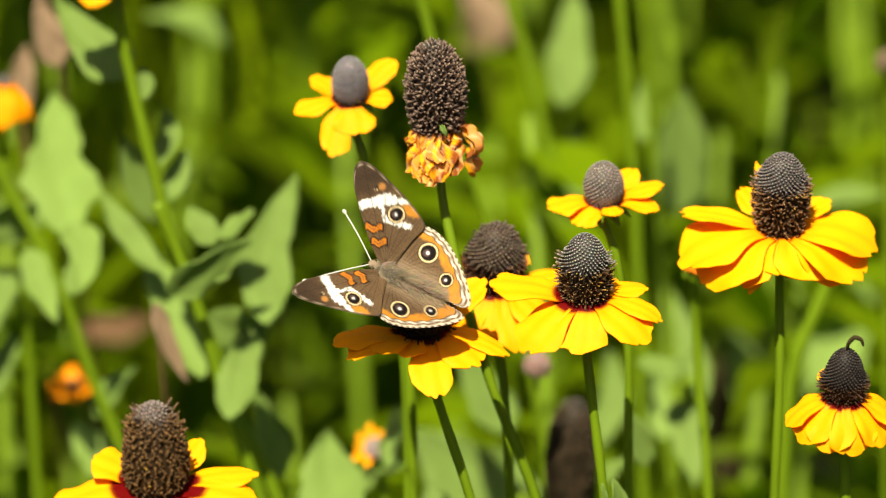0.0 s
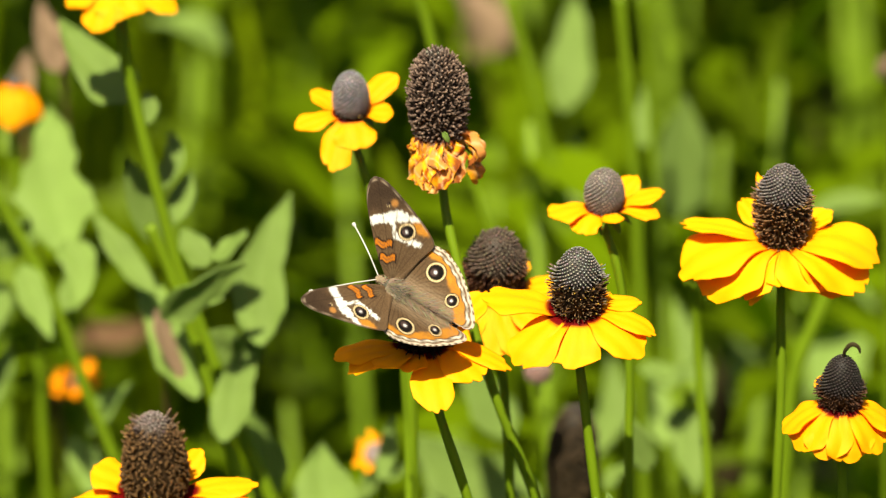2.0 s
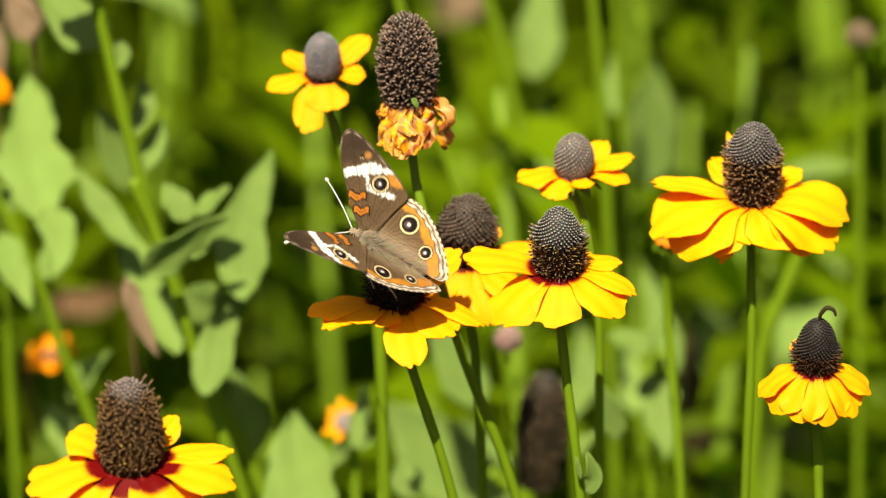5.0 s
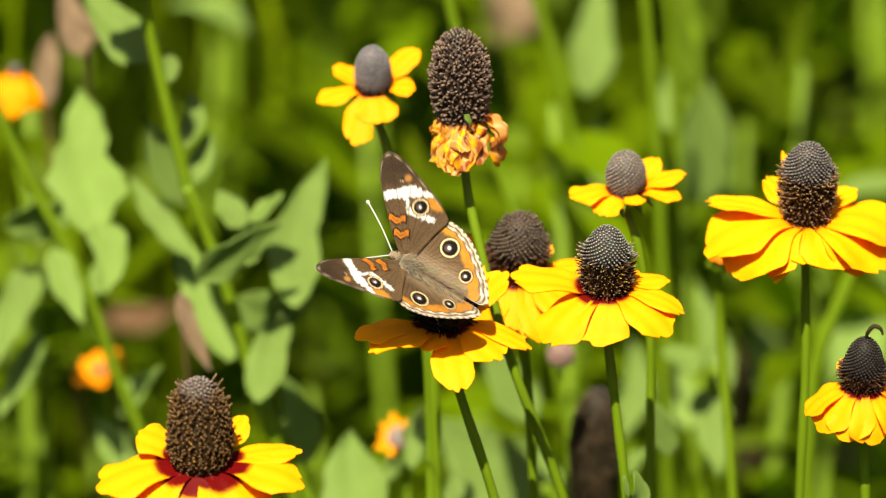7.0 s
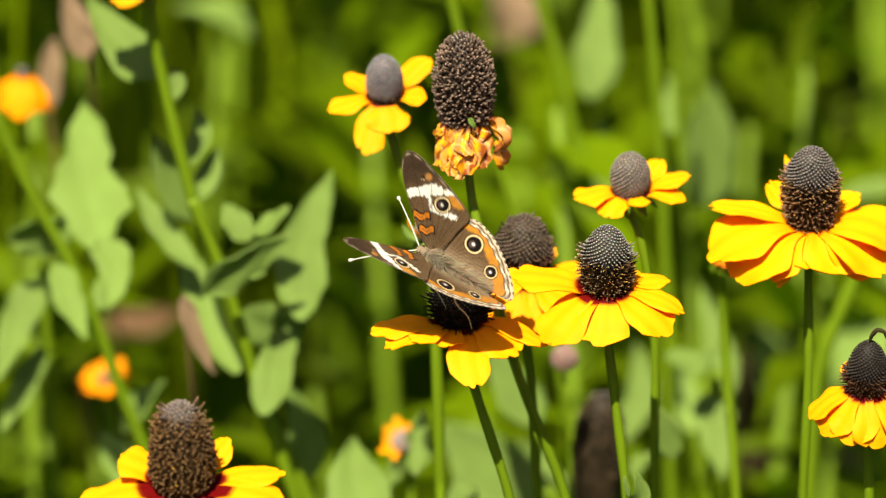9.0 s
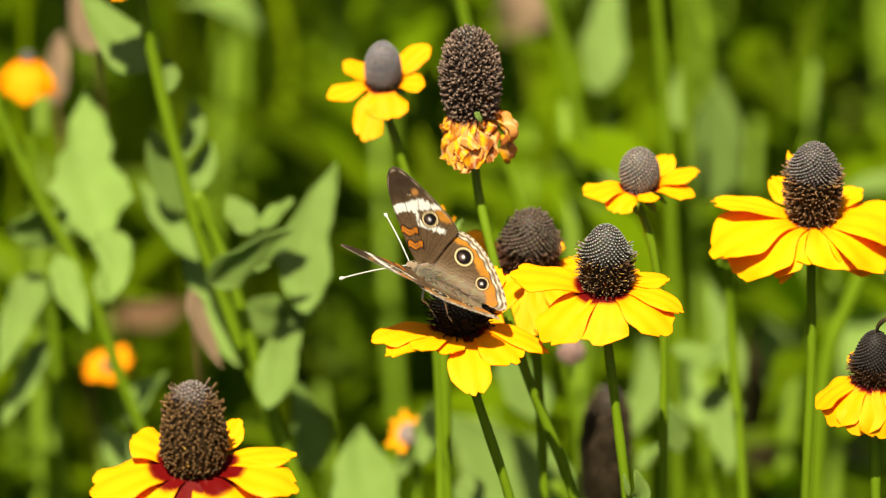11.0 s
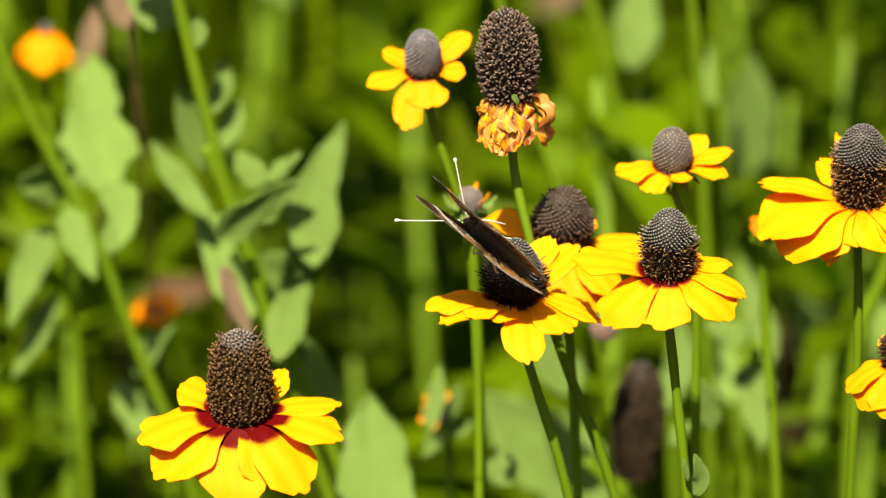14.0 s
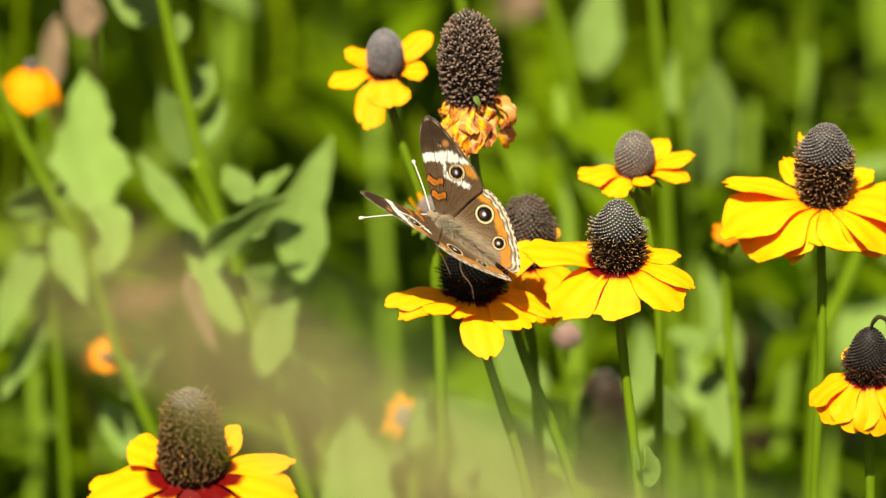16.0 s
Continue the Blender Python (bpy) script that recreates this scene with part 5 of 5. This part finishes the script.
def front_grass():
    """A grass stalk that the wind blows before the lens."""
    b = Vector((0.10, -.69, 0))
    ob = thing("grass_stalk", b, "grass stalk with a pinkish dry blade and green blades", "grass")
    tip = [(.09, -.69, .60), (.062, -.70, .772), (.03, -.70, .812), (-.004, -.70, .829), (-.034, -.70, .848), (-.040, -.70, .851)]
    part("stem", stem_mesh([Vector(p) - b for p in reversed(tip)] + [Vector((0, 0, -.01))], .0010), ob)
    part("blade", leaf_mesh([Vector(p) - b + Vector((0, .01, -.002)) for p in tip[1:]], .0044, mat=STRAW, face=(0, -.9, .5)), ob, "pinkish dry blade")
    part("blade", leaf_mesh([Vector(p) - b + Vector((.008, .02, -.004)) for p in tip[1:5]], .0040, mat=LEAF, face=(0, -.9, .5)), ob, "pale green blade")
    return ob, b


STALK, STALK_FOOT = front_grass()

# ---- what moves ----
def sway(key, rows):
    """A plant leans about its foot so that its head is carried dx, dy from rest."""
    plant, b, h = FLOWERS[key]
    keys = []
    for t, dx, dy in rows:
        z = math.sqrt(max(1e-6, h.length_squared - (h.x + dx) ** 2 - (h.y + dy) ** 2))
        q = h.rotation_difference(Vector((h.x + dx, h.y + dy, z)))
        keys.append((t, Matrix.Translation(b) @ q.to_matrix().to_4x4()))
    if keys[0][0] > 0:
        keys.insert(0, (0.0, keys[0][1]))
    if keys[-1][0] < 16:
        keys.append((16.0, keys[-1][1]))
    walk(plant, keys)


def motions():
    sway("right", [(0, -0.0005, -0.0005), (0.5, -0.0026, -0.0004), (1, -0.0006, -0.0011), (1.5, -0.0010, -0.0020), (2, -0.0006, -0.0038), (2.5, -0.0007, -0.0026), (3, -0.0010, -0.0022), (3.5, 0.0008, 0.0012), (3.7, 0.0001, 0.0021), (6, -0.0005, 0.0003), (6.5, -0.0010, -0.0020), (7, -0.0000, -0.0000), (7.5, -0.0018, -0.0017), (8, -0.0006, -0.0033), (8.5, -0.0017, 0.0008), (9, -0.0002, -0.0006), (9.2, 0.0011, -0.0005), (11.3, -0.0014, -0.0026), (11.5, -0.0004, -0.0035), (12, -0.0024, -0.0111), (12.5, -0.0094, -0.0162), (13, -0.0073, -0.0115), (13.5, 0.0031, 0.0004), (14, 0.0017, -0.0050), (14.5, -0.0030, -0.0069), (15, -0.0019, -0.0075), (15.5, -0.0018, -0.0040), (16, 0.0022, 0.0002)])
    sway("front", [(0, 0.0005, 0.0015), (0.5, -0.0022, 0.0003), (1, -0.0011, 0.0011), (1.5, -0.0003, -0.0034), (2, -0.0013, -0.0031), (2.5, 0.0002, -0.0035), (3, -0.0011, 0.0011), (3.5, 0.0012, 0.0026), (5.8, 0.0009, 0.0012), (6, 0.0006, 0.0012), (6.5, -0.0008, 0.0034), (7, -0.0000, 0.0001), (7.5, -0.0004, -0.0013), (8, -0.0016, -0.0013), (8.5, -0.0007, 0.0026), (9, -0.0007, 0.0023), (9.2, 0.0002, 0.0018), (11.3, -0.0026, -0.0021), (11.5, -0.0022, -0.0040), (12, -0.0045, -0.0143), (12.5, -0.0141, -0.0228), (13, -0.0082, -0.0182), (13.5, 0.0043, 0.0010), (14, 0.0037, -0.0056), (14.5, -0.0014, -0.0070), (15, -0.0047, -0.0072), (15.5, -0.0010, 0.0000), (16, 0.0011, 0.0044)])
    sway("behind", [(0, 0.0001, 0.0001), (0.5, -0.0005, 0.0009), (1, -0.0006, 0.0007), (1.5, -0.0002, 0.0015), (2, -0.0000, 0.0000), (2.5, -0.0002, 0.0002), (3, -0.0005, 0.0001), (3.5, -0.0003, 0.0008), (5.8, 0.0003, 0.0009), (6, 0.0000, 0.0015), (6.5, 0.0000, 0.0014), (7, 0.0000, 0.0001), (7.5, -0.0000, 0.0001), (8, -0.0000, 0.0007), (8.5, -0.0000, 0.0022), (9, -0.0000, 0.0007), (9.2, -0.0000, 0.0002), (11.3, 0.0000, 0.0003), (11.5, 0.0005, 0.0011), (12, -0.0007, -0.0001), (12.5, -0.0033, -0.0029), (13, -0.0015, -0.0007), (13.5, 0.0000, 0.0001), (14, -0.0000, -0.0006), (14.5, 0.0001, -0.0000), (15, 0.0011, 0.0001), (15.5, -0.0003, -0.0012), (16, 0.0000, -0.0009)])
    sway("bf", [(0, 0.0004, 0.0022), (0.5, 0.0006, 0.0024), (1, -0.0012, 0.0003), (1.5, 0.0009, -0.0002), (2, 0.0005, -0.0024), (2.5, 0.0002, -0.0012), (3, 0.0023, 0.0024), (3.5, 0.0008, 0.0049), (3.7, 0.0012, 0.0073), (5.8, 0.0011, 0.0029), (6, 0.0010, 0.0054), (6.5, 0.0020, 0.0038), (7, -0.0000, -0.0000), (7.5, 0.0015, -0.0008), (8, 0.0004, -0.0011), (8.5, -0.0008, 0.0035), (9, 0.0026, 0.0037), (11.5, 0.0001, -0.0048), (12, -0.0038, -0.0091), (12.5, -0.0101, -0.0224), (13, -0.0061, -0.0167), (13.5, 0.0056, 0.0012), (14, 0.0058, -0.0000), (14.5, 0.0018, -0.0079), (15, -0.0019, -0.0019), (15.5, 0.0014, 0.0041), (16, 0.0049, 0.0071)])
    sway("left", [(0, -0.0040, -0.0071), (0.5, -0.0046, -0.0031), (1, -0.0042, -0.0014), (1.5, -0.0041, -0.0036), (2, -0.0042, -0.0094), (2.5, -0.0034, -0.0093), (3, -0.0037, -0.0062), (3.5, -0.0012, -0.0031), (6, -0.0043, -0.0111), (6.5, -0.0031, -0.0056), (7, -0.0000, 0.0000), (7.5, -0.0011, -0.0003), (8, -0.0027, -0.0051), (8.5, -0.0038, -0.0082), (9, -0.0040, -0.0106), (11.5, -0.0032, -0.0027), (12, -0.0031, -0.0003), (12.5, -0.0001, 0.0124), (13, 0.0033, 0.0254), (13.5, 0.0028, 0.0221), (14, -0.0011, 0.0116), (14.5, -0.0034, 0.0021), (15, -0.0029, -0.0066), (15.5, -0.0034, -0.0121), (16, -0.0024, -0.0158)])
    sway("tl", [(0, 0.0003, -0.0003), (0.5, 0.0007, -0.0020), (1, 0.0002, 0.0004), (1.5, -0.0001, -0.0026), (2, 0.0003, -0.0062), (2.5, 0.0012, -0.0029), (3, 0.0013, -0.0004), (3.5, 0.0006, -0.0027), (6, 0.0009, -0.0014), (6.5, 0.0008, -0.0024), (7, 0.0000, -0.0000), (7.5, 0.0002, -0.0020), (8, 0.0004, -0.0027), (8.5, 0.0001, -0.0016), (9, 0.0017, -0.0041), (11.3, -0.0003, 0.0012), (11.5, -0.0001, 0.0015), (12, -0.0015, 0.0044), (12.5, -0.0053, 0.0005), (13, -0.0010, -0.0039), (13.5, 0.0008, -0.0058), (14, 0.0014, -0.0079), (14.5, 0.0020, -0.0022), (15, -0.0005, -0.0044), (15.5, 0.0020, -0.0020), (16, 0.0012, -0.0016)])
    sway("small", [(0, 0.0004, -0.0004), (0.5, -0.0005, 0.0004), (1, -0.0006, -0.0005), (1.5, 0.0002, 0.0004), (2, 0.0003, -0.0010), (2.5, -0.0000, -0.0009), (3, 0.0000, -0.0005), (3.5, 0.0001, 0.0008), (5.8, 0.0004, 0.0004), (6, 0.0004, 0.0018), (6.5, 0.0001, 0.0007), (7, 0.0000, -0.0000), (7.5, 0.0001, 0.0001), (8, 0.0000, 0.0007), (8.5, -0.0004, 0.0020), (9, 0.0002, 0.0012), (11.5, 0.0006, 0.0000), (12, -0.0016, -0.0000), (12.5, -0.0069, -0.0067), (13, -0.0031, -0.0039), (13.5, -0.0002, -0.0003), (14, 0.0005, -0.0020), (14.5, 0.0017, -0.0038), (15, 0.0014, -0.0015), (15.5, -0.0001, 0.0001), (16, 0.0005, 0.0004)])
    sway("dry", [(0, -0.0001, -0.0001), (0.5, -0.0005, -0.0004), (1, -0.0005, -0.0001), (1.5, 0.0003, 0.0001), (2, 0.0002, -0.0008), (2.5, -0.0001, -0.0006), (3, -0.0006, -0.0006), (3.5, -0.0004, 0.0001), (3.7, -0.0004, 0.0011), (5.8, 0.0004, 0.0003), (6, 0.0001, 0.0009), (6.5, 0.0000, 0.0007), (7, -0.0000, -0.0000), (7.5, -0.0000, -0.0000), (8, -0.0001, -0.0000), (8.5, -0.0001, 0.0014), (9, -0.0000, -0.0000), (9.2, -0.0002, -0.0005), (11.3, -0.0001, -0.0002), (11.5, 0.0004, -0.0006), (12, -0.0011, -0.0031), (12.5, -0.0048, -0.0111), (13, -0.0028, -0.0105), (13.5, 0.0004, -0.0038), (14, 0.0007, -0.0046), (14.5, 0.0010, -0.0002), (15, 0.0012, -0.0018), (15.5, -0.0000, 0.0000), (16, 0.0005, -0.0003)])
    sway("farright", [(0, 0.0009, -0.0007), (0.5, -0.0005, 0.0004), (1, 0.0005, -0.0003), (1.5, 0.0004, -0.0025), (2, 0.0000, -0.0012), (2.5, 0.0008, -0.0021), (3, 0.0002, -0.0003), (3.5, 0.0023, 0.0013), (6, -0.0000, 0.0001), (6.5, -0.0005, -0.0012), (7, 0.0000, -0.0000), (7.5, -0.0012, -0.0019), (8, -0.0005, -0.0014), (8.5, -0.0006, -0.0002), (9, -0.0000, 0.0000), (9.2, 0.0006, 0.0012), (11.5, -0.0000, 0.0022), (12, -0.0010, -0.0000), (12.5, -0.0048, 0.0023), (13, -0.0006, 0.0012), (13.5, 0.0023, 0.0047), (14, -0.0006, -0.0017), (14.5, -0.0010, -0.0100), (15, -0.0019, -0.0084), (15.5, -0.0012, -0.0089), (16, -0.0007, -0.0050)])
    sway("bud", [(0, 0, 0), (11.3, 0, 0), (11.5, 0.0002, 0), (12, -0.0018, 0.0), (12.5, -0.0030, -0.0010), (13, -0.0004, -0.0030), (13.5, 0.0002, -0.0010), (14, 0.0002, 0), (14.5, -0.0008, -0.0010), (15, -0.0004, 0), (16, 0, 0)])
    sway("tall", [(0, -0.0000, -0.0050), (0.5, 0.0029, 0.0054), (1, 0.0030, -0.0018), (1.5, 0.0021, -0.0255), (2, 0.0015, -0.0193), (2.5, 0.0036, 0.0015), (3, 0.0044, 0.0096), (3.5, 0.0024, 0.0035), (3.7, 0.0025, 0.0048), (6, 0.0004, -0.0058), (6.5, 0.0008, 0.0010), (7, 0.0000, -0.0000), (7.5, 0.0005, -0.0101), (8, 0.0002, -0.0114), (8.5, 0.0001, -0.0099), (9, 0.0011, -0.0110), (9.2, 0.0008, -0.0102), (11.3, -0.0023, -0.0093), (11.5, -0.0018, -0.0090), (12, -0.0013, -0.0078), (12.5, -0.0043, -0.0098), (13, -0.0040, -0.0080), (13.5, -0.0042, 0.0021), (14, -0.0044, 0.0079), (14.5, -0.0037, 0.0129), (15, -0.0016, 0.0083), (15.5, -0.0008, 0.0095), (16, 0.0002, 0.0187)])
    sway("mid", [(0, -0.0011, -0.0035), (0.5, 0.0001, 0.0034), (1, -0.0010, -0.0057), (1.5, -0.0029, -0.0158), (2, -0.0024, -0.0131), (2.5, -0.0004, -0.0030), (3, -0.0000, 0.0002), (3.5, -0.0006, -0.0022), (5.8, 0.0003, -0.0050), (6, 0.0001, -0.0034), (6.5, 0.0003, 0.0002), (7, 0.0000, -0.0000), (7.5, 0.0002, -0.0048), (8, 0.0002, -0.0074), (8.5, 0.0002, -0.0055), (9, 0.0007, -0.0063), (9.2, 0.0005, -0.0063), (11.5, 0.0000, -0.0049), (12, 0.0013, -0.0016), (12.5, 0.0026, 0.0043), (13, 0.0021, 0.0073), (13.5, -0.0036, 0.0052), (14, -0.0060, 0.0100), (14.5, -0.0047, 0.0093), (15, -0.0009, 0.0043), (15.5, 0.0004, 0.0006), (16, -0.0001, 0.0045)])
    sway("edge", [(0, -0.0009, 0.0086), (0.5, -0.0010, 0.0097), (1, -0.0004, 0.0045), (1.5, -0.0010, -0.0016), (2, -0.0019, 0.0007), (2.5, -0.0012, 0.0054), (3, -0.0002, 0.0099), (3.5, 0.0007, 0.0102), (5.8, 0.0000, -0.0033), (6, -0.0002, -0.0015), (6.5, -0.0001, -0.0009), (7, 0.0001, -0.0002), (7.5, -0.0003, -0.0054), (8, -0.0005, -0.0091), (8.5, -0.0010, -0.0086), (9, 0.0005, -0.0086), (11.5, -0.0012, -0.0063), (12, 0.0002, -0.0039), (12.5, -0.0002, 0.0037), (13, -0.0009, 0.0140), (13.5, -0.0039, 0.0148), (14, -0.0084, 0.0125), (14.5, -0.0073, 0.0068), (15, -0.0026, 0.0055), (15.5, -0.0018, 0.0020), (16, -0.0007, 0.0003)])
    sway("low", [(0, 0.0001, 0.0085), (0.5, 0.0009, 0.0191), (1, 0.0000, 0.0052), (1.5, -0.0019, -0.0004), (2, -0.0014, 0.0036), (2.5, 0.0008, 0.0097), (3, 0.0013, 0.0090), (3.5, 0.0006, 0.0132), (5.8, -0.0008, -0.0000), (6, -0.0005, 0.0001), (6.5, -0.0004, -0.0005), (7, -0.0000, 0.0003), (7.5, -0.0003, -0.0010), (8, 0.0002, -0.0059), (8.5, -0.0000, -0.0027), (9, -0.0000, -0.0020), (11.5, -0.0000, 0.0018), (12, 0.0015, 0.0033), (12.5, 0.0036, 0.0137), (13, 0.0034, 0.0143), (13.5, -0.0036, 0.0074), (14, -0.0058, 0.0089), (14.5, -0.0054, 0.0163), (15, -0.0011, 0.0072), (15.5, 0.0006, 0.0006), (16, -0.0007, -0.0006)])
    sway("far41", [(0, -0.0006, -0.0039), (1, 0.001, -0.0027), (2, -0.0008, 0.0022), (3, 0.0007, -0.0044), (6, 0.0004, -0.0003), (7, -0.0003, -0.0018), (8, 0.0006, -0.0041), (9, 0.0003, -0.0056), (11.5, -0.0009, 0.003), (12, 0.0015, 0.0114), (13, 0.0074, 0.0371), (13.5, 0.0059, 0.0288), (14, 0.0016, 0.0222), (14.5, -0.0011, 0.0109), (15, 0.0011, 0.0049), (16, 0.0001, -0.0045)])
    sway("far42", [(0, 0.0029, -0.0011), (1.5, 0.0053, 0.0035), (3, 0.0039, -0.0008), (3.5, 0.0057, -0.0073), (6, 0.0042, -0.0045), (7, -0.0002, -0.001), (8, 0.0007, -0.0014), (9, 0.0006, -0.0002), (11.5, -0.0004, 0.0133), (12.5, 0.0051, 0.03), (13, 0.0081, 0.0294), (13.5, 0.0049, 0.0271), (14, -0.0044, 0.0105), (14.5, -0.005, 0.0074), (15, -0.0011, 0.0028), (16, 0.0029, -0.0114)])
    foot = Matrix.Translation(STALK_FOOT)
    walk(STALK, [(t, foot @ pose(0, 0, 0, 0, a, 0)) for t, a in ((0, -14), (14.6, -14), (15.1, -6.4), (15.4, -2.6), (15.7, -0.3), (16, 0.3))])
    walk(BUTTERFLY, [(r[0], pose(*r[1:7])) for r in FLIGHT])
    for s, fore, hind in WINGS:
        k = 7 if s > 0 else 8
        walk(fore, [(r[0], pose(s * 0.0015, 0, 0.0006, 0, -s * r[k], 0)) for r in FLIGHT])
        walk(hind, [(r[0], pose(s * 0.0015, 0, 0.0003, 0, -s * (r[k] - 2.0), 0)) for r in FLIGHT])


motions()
